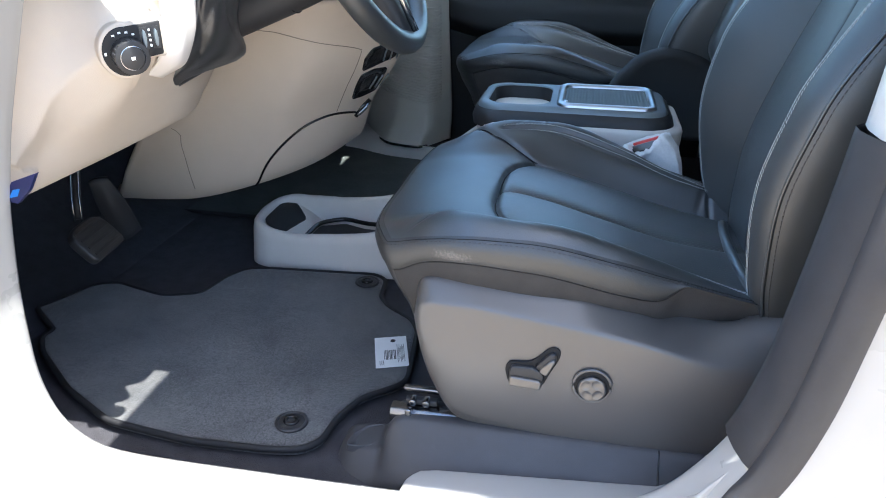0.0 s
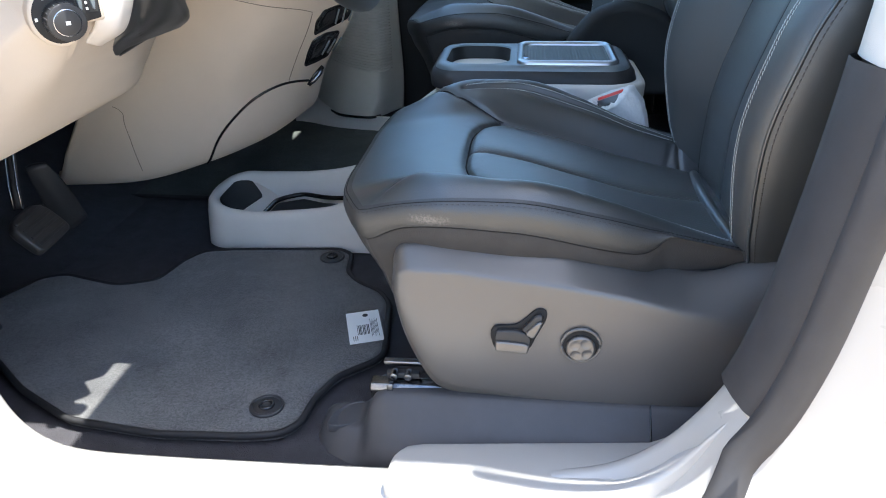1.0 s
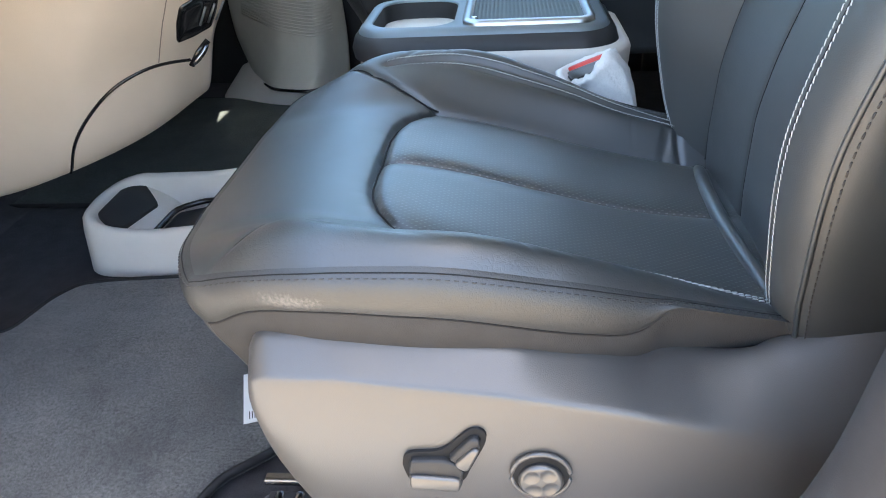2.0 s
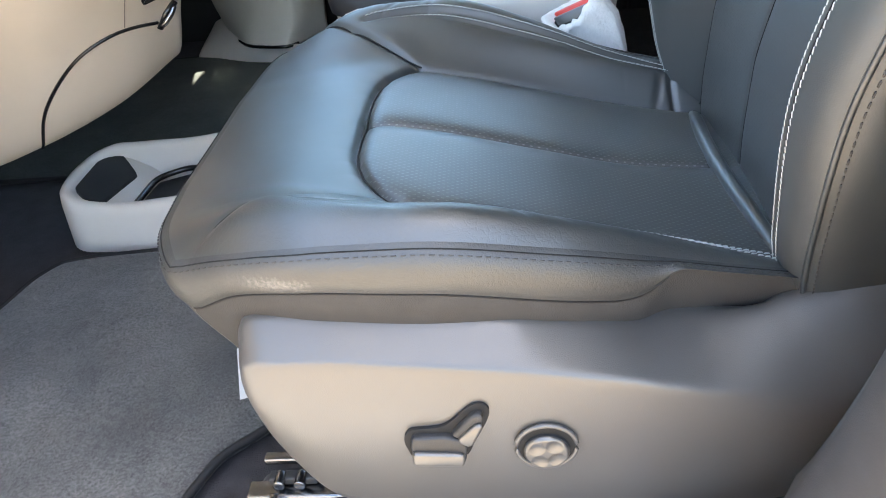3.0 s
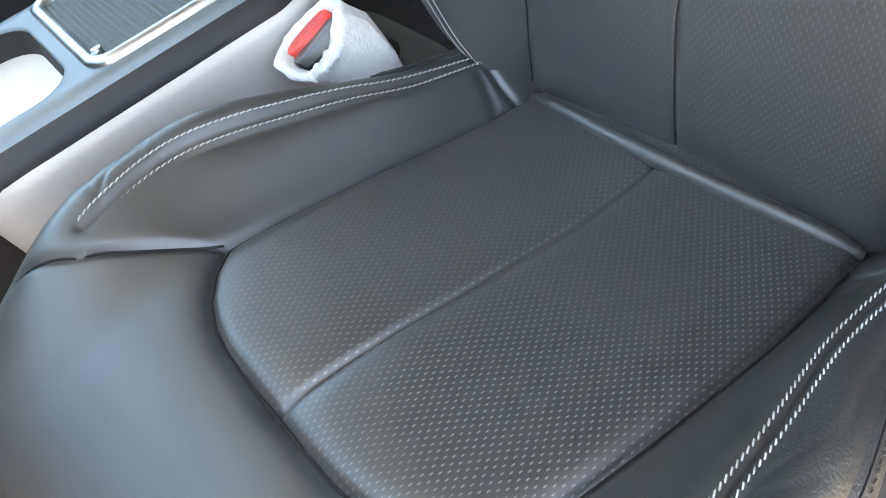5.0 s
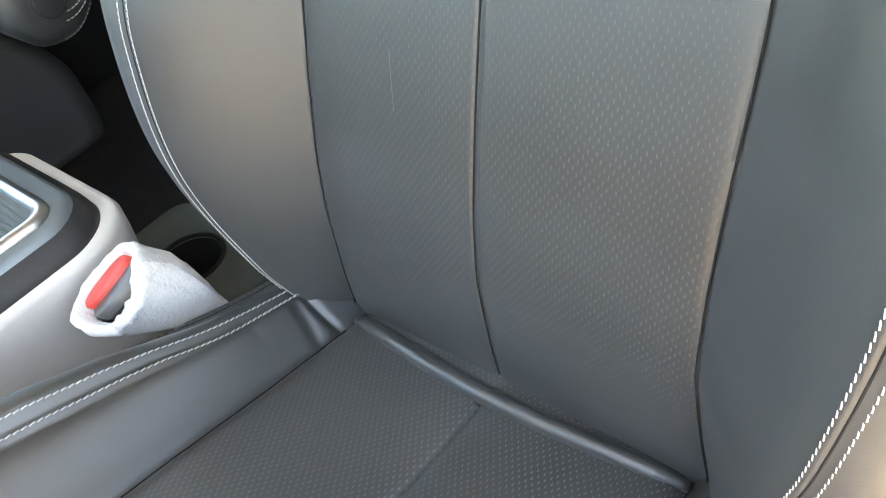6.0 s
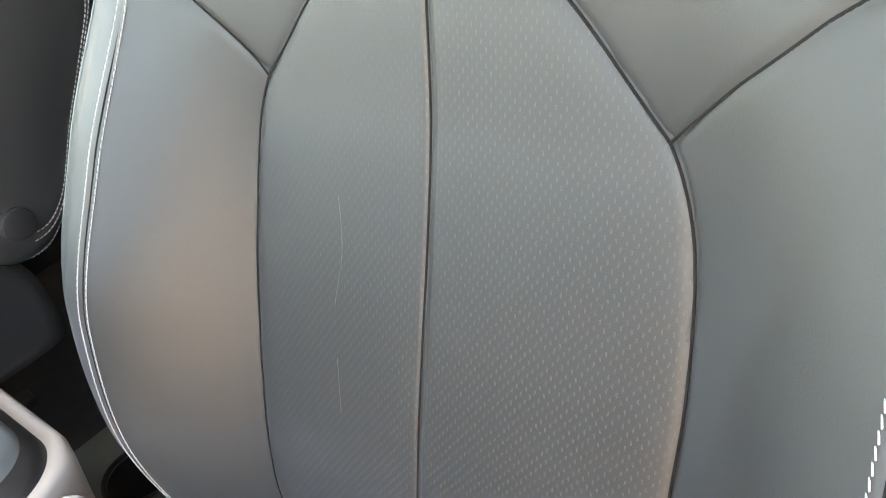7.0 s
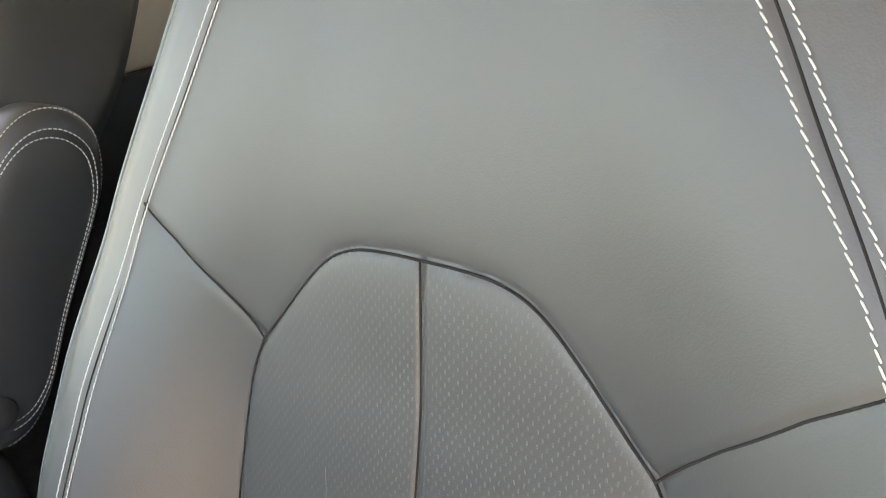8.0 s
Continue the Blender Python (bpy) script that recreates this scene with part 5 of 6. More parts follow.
part("sheet", box("sheet", -0.0275, 0.0275, -0.036, 0.036, -0.0004, 0.0004, 0.0), PAPER, lab2)
for k in range(5):
    part("print_line", box("line", -0.016 + 0.005 * k, -0.013 + 0.005 * k, -0.02, 0.012, 0.0004, 0.0007, 0.0), STONE, lab2)

# ---------------------------------------------------------------- console between the seats
con = thing("centre_console", "pale grey console with silver top, cup holder and ribbed tray lid", "console", (0.24, 0.76, -0.004))
CO = np.array([0.24, 0.76, -0.004])


def stadium(x0, x1, y0, y1, r, n=72):
    """A rectangle with round corners, as points."""
    pts = []
    for cx_, cy_, a0 in ((x1 - r, y1 - r, 0), (x0 + r, y1 - r, 90), (x0 + r, y0 + r, 180), (x1 - r, y0 + r, 270)):
        for k in range(n // 4):
            a = radians(a0 + 90 * k / (n // 4 - 1))
            pts.append((cx_ + r * math.cos(a), cy_ + r * math.sin(a)))
    return np.array(pts)


def level(st, z):
    return np.column_stack([st, np.full(len(st), z)]) - CO


part("body", rings_mesh("body", [level(stadium(0.07, 0.425, 0.650, 0.870, 0.05), 0.0), level(stadium(0.06, 0.432, 0.640, 0.880, 0.055), 0.20), level(stadium(0.05, 0.440, 0.628, 0.892, 0.06), 0.285), level(stadium(0.05, 0.441, 0.627, 0.893, 0.06), 0.305), level(stadium(0.053, 0.438, 0.630, 0.890, 0.058), 0.313), level(stadium(0.06, 0.431, 0.637, 0.883, 0.055), 0.315)]), STONE, con, "pale grey plastic body")
part("black_trim", rings_mesh("black_trim", [level(stadium(0.042, 0.420, 0.637, 0.883, 0.055), 0.300), level(stadium(0.040, 0.424, 0.634, 0.886, 0.055), 0.315), level(stadium(0.044, 0.420, 0.641, 0.879, 0.052), 0.329), level(stadium(0.052, 0.412, 0.650, 0.870, 0.048), 0.335)], cap_last=False), BLACK, con, "black moulded surround")
ch = stadium(0.068, 0.190, 0.670, 0.852, 0.042)
shrink = lambda k_: ch * k_ + ch.mean(0) * (1 - k_)
top_ = part("top_plate", rings_mesh("top_plate", [level(stadium(0.050, 0.412, 0.648, 0.872, 0.047), 0.333), level(stadium(0.052, 0.410, 0.650, 0.870, 0.046), 0.339), level(stadium(0.058, 0.404, 0.656, 0.864, 0.042), 0.343), level(shrink(1.03), 0.3431), level(ch, 0.3425), level(shrink(0.985), 0.340)], cap_last=False), SILVER, con, "blue-grey satin top")
part("cup_holder", rings_mesh("cup_holder", [level(shrink(0.99), 0.3405), level(shrink(0.97), 0.335), level(shrink(0.90), 0.285), level(shrink(0.82), 0.268), level(shrink(0.4), 0.266)]), MATTE, top_, "black double cup holder")
part("cup_divider", tube("cup_divider", np.array([(0.085, 0.762, 0.300), (0.118, 0.768, 0.297), (0.172, 0.760, 0.300)]) - CO, 0.004, 8), BLACK, top_, "black divider")
fr = stadium(0.203, 0.389, 0.659, 0.857, 0.024)
fi = stadium(0.216, 0.376, 0.673, 0.843, 0.014)
part("tray_frame", rings_mesh("tray_frame", [level(fr, 0.342), level(fr, 0.348), level((fr + fi) / 2, 0.351), level(fi, 0.347), level(fi, 0.341)], cap_last=False), CAST, top_, "bright chrome frame")
lid = part("tray_lid", box("tray_lid", *(np.array([0.216, 0.376]) - CO[0]), *(np.array([0.673, 0.843]) - CO[1]), 0.338 - CO[2], 0.3436 - CO[2], 0.0), LID, top_)
for k in range(26):
    x0 = 0.2185 + k * 0.00604
    part("slat", prism("slat", [(x0 - CO[0], 0.3434 - CO[2]), (x0 + 0.0012 - CO[0], 0.3444 - CO[2]), (x0 + 0.0034 - CO[0], 0.3444 - CO[2]), (x0 + 0.0046 - CO[0], 0.3434 - CO[2])], "y", 0.676 - CO[1], 0.840 - CO[1]), LID, lid)
part("lid_button", prism("lid_button", [(0.2195 + 0.0055 * math.cos(a) - CO[0], 0.684 + 0.0055 * math.sin(a) - CO[1]) for a in w[::2]], "z", 0.344 - CO[2], 0.352 - CO[2], 0.0012), CHROME, top_)
# the console's open front: a black pocket inside a pale rim
O_ = [(-0.095, 0.06), (-0.087, 0.11), (-0.063, 0.176), (-0.042, 0.199), (-0.004, 0.227), (0.027, 0.251), (0.060, 0.272)]
I_ = [(0.060, 0.256), (0.022, 0.238), (-0.008, 0.215), (-0.036, 0.190), (-0.052, 0.166), (-0.066, 0.125), (-0.076, 0.06)]
rim_o = [(a_ - CO[0], b_ - CO[2]) for a_, b_ in np.concatenate([rounded(O_, 40, passes=3), rounded(I_, 40, passes=3)])]
part("pocket_rim", prism("pocket_rim", rim_o, "y", 0.800 - CO[1], 0.838 - CO[1], 0.003), STONE, con, "pale grey rim of the open front pocket")
pocket_o = [(a_ - CO[0], b_ - CO[2]) for a_, b_ in [(0.062, 0.262)] + [tuple(q) for q in rounded(I_, 40, passes=3)] + [(0.062, 0.06)]]
part("pocket_inside", prism("pocket_inside", pocket_o, "y", 0.690 - CO[1], 0.802 - CO[1]), MATTE, con, "black inside of the open pocket")
part("seam_line", tube("seam_line", np.array([(0.08, 0.6385, 0.245), (0.25, 0.6335, 0.255), (0.40, 0.6345, 0.262)]) - CO, 0.0009, 5), TAUPE, con)

# ---------------------------------------------------------------- low bin behind the console, with a round well
bin_ = thing("rear_bin", "dark grey plastic bin with a round well behind the console", "storage bin", (0.50, 0.765, -0.004))
wb = np.linspace(0, 2 * math.pi, 48, endpoint=False)
sq = lambda q: np.sign(q) * np.abs(q) ** 0.35
slab = lambda hx, hy, z: np.stack([hx * sq(np.cos(wb)), hy * sq(np.sin(wb)), z + 0 * wb], 1)
well = lambda r_, z: np.stack([r_ * np.cos(wb), r_ * np.sin(wb), z + 0 * wb], 1)
part("body", rings_mesh("body", [slab(0.080, 0.115, 0.0), slab(0.078, 0.113, 0.126), slab(0.074, 0.109, 0.132), well(0.044, 0.132), well(0.041, 0.128)], False, False), LID, bin_)
part("well", rings_mesh("well", [well(0.041, 0.128), well(0.038, 0.04), well(0.030, 0.034), well(0.002, 0.034)]), MATTE, bin_, "black round well")
part("well_lip", tube("well_lip", well(0.0435, 0.132), 0.003, 8, True), MATTE, bin_, "black lip")

# ---------------------------------------------------------------- belt buckle wrapped in fleece
buckle = thing("belt_buckle", "seat belt buckle with red button wrapped in torn white fleece", "seat belt buckle", (0.40, 0.555, 0.20))
bm_ = np.array([0.40, 0.555, 0.20])
A = np.array([0.426, 0.552, 0.235])   # lower rear end
B = np.array([0.369, 0.577, 0.310])   # upper front end
ax = (B - A) / np.linalg.norm(B - A)
wide = np.array([0.909, -0.145, 0.392])   # along the release button
thin = np.array([0.214, 0.967, -0.139])   # across it, towards the console
L = np.linalg.norm(B - A)
SIDE = 1.0


def wrap(name, prof, n=28, jag=0.0):
    """An oval sleeve along the buckle; prof: (along, half width, half thickness)."""
    a = np.linspace(0, 2 * math.pi, n, endpoint=False)
    R = []
    for i, (s, p, q) in enumerate(prof):
        wob = 1 + jag * np.array([noise.noise(Vector((7 * s, 1.3 * math.cos(t) * 2, 1.3 * math.sin(t) * 2 + i))) for t in a])
        c = np.sign(np.cos(a)) * np.abs(np.cos(a)) ** 0.7
        d = np.sign(np.sin(a)) * np.abs(np.sin(a)) ** 0.7
        R.append(A + ax * (s * L) - bm_ + (wide[None] * (p * c * wob)[:, None] + thin[None] * (q * d * wob)[:, None]))
    return np.array(R)


part("case", rings_mesh("case", wrap("case", [(0.1, 0.013, 0.008), (0.85, 0.030, 0.0165), (0.93, 0.030, 0.0165), (0.945, 0.028, 0.015)])), BLACK, buckle, "black plastic case")
btn = wrap("button", [(0.90, 0.0262, 0.0105), (1.02, 0.0262, 0.0105), (1.035, 0.0245, 0.0090)]) + wide * 0.001 + thin * SIDE * 0.0068
part("button", rings_mesh("button", btn), RED, buckle, "red release button")
slot = wrap("slot", [(0.88, 0.0262, 0.0085), (0.985, 0.0262, 0.0085), (0.992, 0.0250, 0.0075)]) - thin * SIDE * 0.0085
part("slot_plate", rings_mesh("slot_plate", slot), SHIELD, buckle, "grey tongue slot")
prof_ = [(-0.12, 0.007, 0.006), (0.05, 0.013, 0.010), (0.25, 0.023, 0.015), (0.5, 0.034, 0.021), (0.75, 0.041, 0.025), (0.90, 0.041, 0.028), (1.0, 0.042, 0.030), (1.05, 0.0405, 0.0295), (1.06, 0.037, 0.027), (1.04, 0.034, 0.0245), (0.98, 0.032, 0.022), (0.9, 0.031, 0.020)]
fl_ = wrap("fleece", prof_, 72, 0.07)
ang_ = np.linspace(0, 2 * math.pi, 72, endpoint=False)
tear = np.clip(-SIDE * np.sin(ang_) - 0.25, 0, 1) * np.clip(np.cos(ang_ + 0.9), 0, 1)
ragged = np.array([noise.noise(Vector((9 * math.cos(q), 9 * math.sin(q), 0.4))) + 0.6 * noise.noise(Vector((23 * math.cos(q), 23 * math.sin(q), 2.0))) for q in ang_])
for i, (s_, p_, q_) in enumerate(prof_):
    if i >= 7:
        flap = tear * (0.4, 0.8, 1.0, 0.85, 0.7)[i - 7] * (0.010 + 0.010 * ragged)
        fl_[i] += (thin * SIDE)[None] * flap[:, None] + ax[None] * (flap * 0.15)[:, None]
open_side = np.clip(-np.sin(ang_) * 1.3, 0, 1) * np.clip(0.75 - np.cos(ang_), 0, 1)
for i, k_ in zip(range(4, 12), (0.25, 0.6, 1, 1, 1, 0.9, 0.6, 0.3)):
    fl_[i] -= ax[None] * (open_side * k_ * (0.020 + 0.010 * ragged))[:, None]
for i in range(1, len(fl_) - 1):
    for j in range(72):
        fl_[i, j] += 0.0016 * np.array(noise.noise_vector(Vector(fl_[i, j]) * 160)) + 0.0022 * np.array(noise.noise_vector(Vector(fl_[i, j]) * 55))
part("fleece", sheet("fleece", fl_, close_v=True), TISSUE, buckle, "torn white fleece wrapping")
part("strap", tube("strap", np.array([A + ax * 0.0, A - ax * 0.05, A - ax * 0.08 + np.array([0.0, 0, -0.03]), np.array([0.46, 0.53, 0.0])]) - bm_, 0.009, 8), BLACK, buckle, "black stalk")


# ---------------------------------------------------------------- dashboard
dash = thing("dashboard", "beige plastic lower dashboard with switches and vents", "dashboard", (-0.4, 0.5, 0.3))
DO = np.array([-0.4, 0.5, 0.3])
A_NET = [[(-0.345, -0.065, 0.640), (-0.330, 0.000, 0.625), (-0.262, 0.060, 0.625), (-0.235, 0.150, 0.620), (-0.29, 0.34, 0.62)],
         [(-0.360, -0.065, 0.510), (-0.318, -0.005, 0.520), (-0.243, 0.035, 0.530), (-0.262, 0.165, 0.510), (-0.30, 0.355, 0.495)],
         [(-0.372, -0.065, 0.420), (-0.372, 0.000, 0.405), (-0.325, 0.075, 0.420), (-0.305, 0.215, 0.430), (-0.345, 0.385, 0.432)],
         [(-0.380, -0.065, 0.367), (-0.408, 0.020, 0.350), (-0.376, 0.140, 0.366), (-0.342, 0.268, 0.386), (-0.395, 0.42, 0.385)],
         [(-0.50, -0.065, 0.36), (-0.52, 0.03, 0.345), (-0.50, 0.14, 0.36), (-0.46, 0.26, 0.385), (-0.46, 0.42, 0.36)]]
GA = patch(A_NET, 110, 110)
CREASE = [(-0.268, 0.006, 0.560), (-0.277, 0.013, 0.524), (-0.309, 0.003, 0.502), (-0.336, -0.012, 0.476), (-0.358, -0.022, 0.438), (-0.374, -0.048, 0.406)]


def space_near(P, line):
    """Distances of points from a line in space."""
    best = np.full(P.shape[:-1], 9.0)
    L = np.array(line, float)
    for a_, b_ in zip(L[:-1], L[1:]):
        d = b_ - a_
        t = np.clip(((P - a_) @ d) / (d @ d), 0, 1)
        best = np.minimum(best, np.linalg.norm(P - a_ - t[..., None] * d, axis=-1))
    return best


# a folded ridge runs down the end of the panel, and a soft hollow lies below the switch
na = np.cross(np.gradient(GA, axis=0), np.gradient(GA, axis=1))
na /= np.linalg.norm(na, axis=-1)[..., None] + 1e-12
na *= -np.sign(na[..., 1:2])
ridge = space_near(GA, CREASE)
GA = GA + na * (0.007 * np.exp(-ridge / 0.016) - 0.003 * np.exp(-((ridge - 0.035) / 0.02) ** 2))[..., None]
part("lower_panel", thicken(sheet("lower_panel", GA - DO), -0.006), BEIGE, dash, "beige panel round the light switch")
# out of view; the notches are added to cut the mats' sun patches
part("dash_top", prism("dash_top", [(a_ - DO[0], b_ - DO[1]) for a_, b_ in ((-1.02, -0.063), (-0.26, -0.063), (-0.26, -0.011), (-0.17, -0.009), (-0.17, 0.016), (-0.26, 0.020), (-0.26, 0.110), (-0.15, 0.114), (-0.15, 1.06), (-0.17, 1.094), (-0.211, 1.098), (-0.255, 1.277), (-0.17, 1.281), (-0.17, 1.57), (-1.02, 1.57))], "z", 0.63 - DO[2], 0.665 - DO[2], 0.010, 3), BLACK, dash, "unseen black dashboard top, notched to shape the sun on the mats")
# textured cream trim beside the column
ct = patch([[(-0.232, 0.066, 0.620), (-0.215, 0.090, 0.620), (-0.214, 0.120, 0.620), (-0.236, 0.142, 0.620)], [(-0.236, 0.072, 0.555), (-0.216, 0.092, 0.555), (-0.216, 0.118, 0.555), (-0.240, 0.138, 0.555)],
            [(-0.243, 0.070, 0.512), (-0.227, 0.088, 0.506), (-0.229, 0.106, 0.502), (-0.250, 0.124, 0.500)], [(-0.262, 0.072, 0.490), (-0.258, 0.088, 0.484), (-0.260, 0.102, 0.482), (-0.272, 0.118, 0.482)]], 40, 20)
part("column_trim", thicken(sheet("column_trim", ct - DO), -0.004), STONE, dash, "textured cream trim")
B_NET = [[(-0.42, 0.335, 0.400), (-0.300, 0.335, 0.530), (-0.190, 0.385, 0.545), (-0.105, 0.465, 0.545), (-0.085, 0.56, 0.545)],
         [(-0.536, 0.440, 0.285), (-0.352, 0.435, 0.400), (-0.222, 0.435, 0.430), (-0.124, 0.487, 0.459), (-0.070, 0.56, 0.465)],
         [(-0.632, 0.520, 0.190), (-0.441, 0.480, 0.283), (-0.293, 0.482, 0.324), (-0.185, 0.555, 0.345), (-0.145, 0.635, 0.350)],
         [(-0.705, 0.585, 0.112), (-0.503, 0.555, 0.139), (-0.372, 0.565, 0.176), (-0.262, 0.62, 0.215), (-0.20, 0.70, 0.25)],
         [(-0.76, 0.68, 0.10), (-0.60, 0.68, 0.125), (-0.46, 0.70, 0.16), (-0.36, 0.74, 0.19), (-0.30, 0.80, 0.21)]]
GB = patch(B_NET, 56, 56)
knee = part("knee_panel", thicken(sheet("knee_panel", GB - DO), -0.006), BEIGE, dash, "beige knee panel and centre stack side")


def on_b(u, v, lift_=0.0):
    """A place on the knee panel by its net: u down, v along."""
    i, j = u / 4 * 55, v / 4 * 55
    i0, j0 = min(int(i), 54), min(int(j), 54)
    a, b = i - i0, j - j0
    p = (GB[i0, j0] * (1 - a) + GB[i0 + 1, j0] * a) * (1 - b) + (GB[i0, j0 + 1] * (1 - a) + GB[i0 + 1, j0 + 1] * a) * b
    n = np.cross(GB[i0 + 1, j0] - GB[i0, j0], GB[i0, j0 + 1] - GB[i0, j0])
    n /= np.linalg.norm(n)
    if n[1] > 0:
        n = -n
    return p + n * lift_ - DO


seam_uv = [(2.94, 1.96), (2.72, 1.98), (2.52, 2.03), (2.32, 2.23), (2.13, 2.47), (2.07, 2.77), (2.12, 3.15), (2.19, 3.48)]
gap_pts = rounded([on_b(u, v, 0.0008) for u, v in rounded(seam_uv, 80, passes=30)], 80, passes=4)
part("panel_gap", tube("panel_gap", gap_pts, 0.0024, 6), GLOSS, knee, "dark gap between panels")
for line_ in (((2.07, 2.92), (1.85, 2.92), (1.59, 2.93), (1.25, 2.98), (1.0, 3.01)), ((0.98, 3.01), (0.76, 2.55), (0.55, 2.12), (0.36, 1.68), (0.30, 1.45)), ((1.30, 0.45), (1.72, 0.71), (2.2, 0.86), (2.66, 0.97))):
    part("panel_seam", tube("panel_seam", [on_b(u, v, 0.0002) for u, v in rounded(line_, 60, passes=6)], 0.0007, 5), PANEL_LINE, knee, "fine joint between panels")


def inset(name, corners, mat, depth=0.004, label=""):
    """A dark window let into the knee panel, with rounded corners."""
    ring = rounded(corners, 56, closed=True, passes=1)
    mid = ring.mean(0)
    rows_ = []
    for s, d in ((1.0, -0.002), (1.0, 0.0025), (0.96, 0.003), (0.92, 0.0012), (0.5, 0.001), (0.02, 0.001)):
        rows_.append([on_b(*(mid + (q - mid) * s), d) for q in ring])
    return part(name, rings_mesh(name, rows_), mat, knee, label)


for corners, k in (([(1.37, 3.13), (1.15, 3.10), (0.99, 3.24), (0.95, 3.6), (1.0, 3.97), (1.22, 3.86), (1.30, 3.45)], 0), ([(1.89, 3.18), (1.66, 3.13), (1.45, 3.15), (1.38, 3.42), (1.40, 3.80), (1.62, 3.86), (1.83, 3.86), (1.88, 3.5)], 1)):
    ins_ = inset("control_panel", corners, GLOSS, label="glossy black switch panel")
    c0 = np.array(corners).mean(0)
    for q in range(3):
        pv = c0[1] + 0.10 + 0.17 * q
        part("rocker", tube("rocker", [on_b(c0[0] - 0.12, pv, 0.0035), on_b(c0[0] + 0.1, pv - 0.02, 0.0035)], 0.0016, 6), SILVER, ins_)
lv = [on_b(u, v, d) for u, v, d in ((2.24, 3.56, 0.002), (2.20, 3.60, 0.005), (2.12, 3.72, 0.006), (2.07, 3.80, 0.003))]
lever = part("release_lever", tube("release_lever", rounded(lv, 14, passes=1), 0.0042, 8), STEEL, knee, "silver release lever")
part("lever_recess", tube("lever_recess", [on_b(2.27, 3.53, -0.001), on_b(2.14, 3.66, 0.0), on_b(2.03, 3.85, 0.0)], 0.0060, 8), GLOSS, lever)

# light switch
lamp = thing("light_switch", "black rotary headlight switch with silver ring on the dashboard", "switch", (-0.243, 0.017, 0.527))
lamp.matrix_world = Matrix.Translation((-0.247, 0.012, 0.527)) @ Euler((radians(3), radians(-3), radians(44))).to_matrix().to_4x4() @ Matrix.Scale(0.86, 4)


def switch_outline(grow):
    """A round plate with a square ear."""
    arc = [((0.0275 + grow) * math.cos(radians(t)), (0.0275 + grow) * 1.12 * math.sin(radians(t))) for t in range(84, 346, 8)]
    return arc + [(0.047 + grow, -0.008 - grow), (0.048 + grow, 0.034 + grow)]


part("bezel", prism("bezel", switch_outline(0.0045), "y", 0.0025, 0.05, 0.004, 4), BEIGE, lamp, "raised beige surround")
part("plate", prism("plate", switch_outline(0.0), "y", -0.0005, 0.02, 0.0015), MATTE, lamp, "black switch plate")
for r_, y0, y1, mt, nm in ((0.0212, -0.026, 0.0, BLACK, "knob"), (0.0145, -0.0282, -0.024, BLACK, "knob_face"), (0.0154, -0.0270, -0.024, CHROME, "knob_ring")):
    part(nm, prism(nm, [(r_ * math.cos(a) + 0.003, r_ * math.sin(a) - 0.003) for a in w], "y", y0, y1, 0.001), mt, lamp)
for k in range(22):
    a = 2 * math.pi * k / 22
    part("grip_ridge", tube("grip_ridge", [(0.0212 * math.cos(a) + 0.003, -0.023, 0.0212 * math.sin(a) - 0.003), (0.0212 * math.cos(a) + 0.003, -0.002, 0.0212 * math.sin(a) - 0.003)], 0.0008, 5), BLACK, lamp)
part("face_mark", box("face_mark", 0.0005, 0.0055, -0.0289, -0.0281, -0.005, -0.001, 0.0), PAPER, lamp, "pale printed mark")
for k in range(4):
    a = radians(58 + 20 * k)
    part("symbol", box("symbol", 0.0240 * math.cos(a) - 0.0018, 0.0240 * math.cos(a) + 0.0018, -0.0012, -0.0004, 0.0245 * math.sin(a) - 0.0012, 0.0245 * math.sin(a) + 0.0012, 0.0), PAPER, lamp, "pale printed mark")
part("symbol", box("symbol", -0.0255, -0.0225, -0.0012, -0.0004, -0.002, 0.002, 0.0), PAPER, lamp, "pale printed mark")
for k in range(2):
    x_ = 0.0255 + 0.0145 * k
    part("thumb_slot", box("thumb_slot", x_ - 0.0045, x_ + 0.0045, -0.0012, 0.0, 0.000, 0.028, 0.0), BLACK, lamp)
    part("thumb_wheel", prism("thumb_wheel", [(x_ + 0.0026 * math.cos(a), 0.014 + 0.0115 * math.sin(a)) for a in w[::3]], "y", -0.0045, 0.0, 0.0008), SILVER, lamp)
for k in range(4):
    part("symbol", box("symbol", 0.0315, 0.0340, -0.0012, -0.0004, 0.003 + 0.0065 * k, 0.006 + 0.0065 * k, 0.0), PAPER, lamp, "pale printed mark")

# column, boot and wheel
column = thing("steering_column", "black leather boot and shroud of the steering column", "steering column", (-0.25, 0.25, 0.53))
KO = np.array([-0.25, 0.25, 0.53])
boot = []
a = np.linspace(0, 2 * math.pi, 96, endpoint=False)
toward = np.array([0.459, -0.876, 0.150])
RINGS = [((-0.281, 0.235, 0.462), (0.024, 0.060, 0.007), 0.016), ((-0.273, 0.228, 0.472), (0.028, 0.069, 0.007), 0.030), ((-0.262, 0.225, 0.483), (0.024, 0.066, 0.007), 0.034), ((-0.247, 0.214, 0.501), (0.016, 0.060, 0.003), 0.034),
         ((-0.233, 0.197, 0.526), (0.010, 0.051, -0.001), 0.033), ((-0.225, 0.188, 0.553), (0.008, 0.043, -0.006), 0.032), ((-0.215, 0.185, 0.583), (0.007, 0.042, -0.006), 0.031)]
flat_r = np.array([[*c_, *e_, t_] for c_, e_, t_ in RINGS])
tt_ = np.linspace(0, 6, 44)
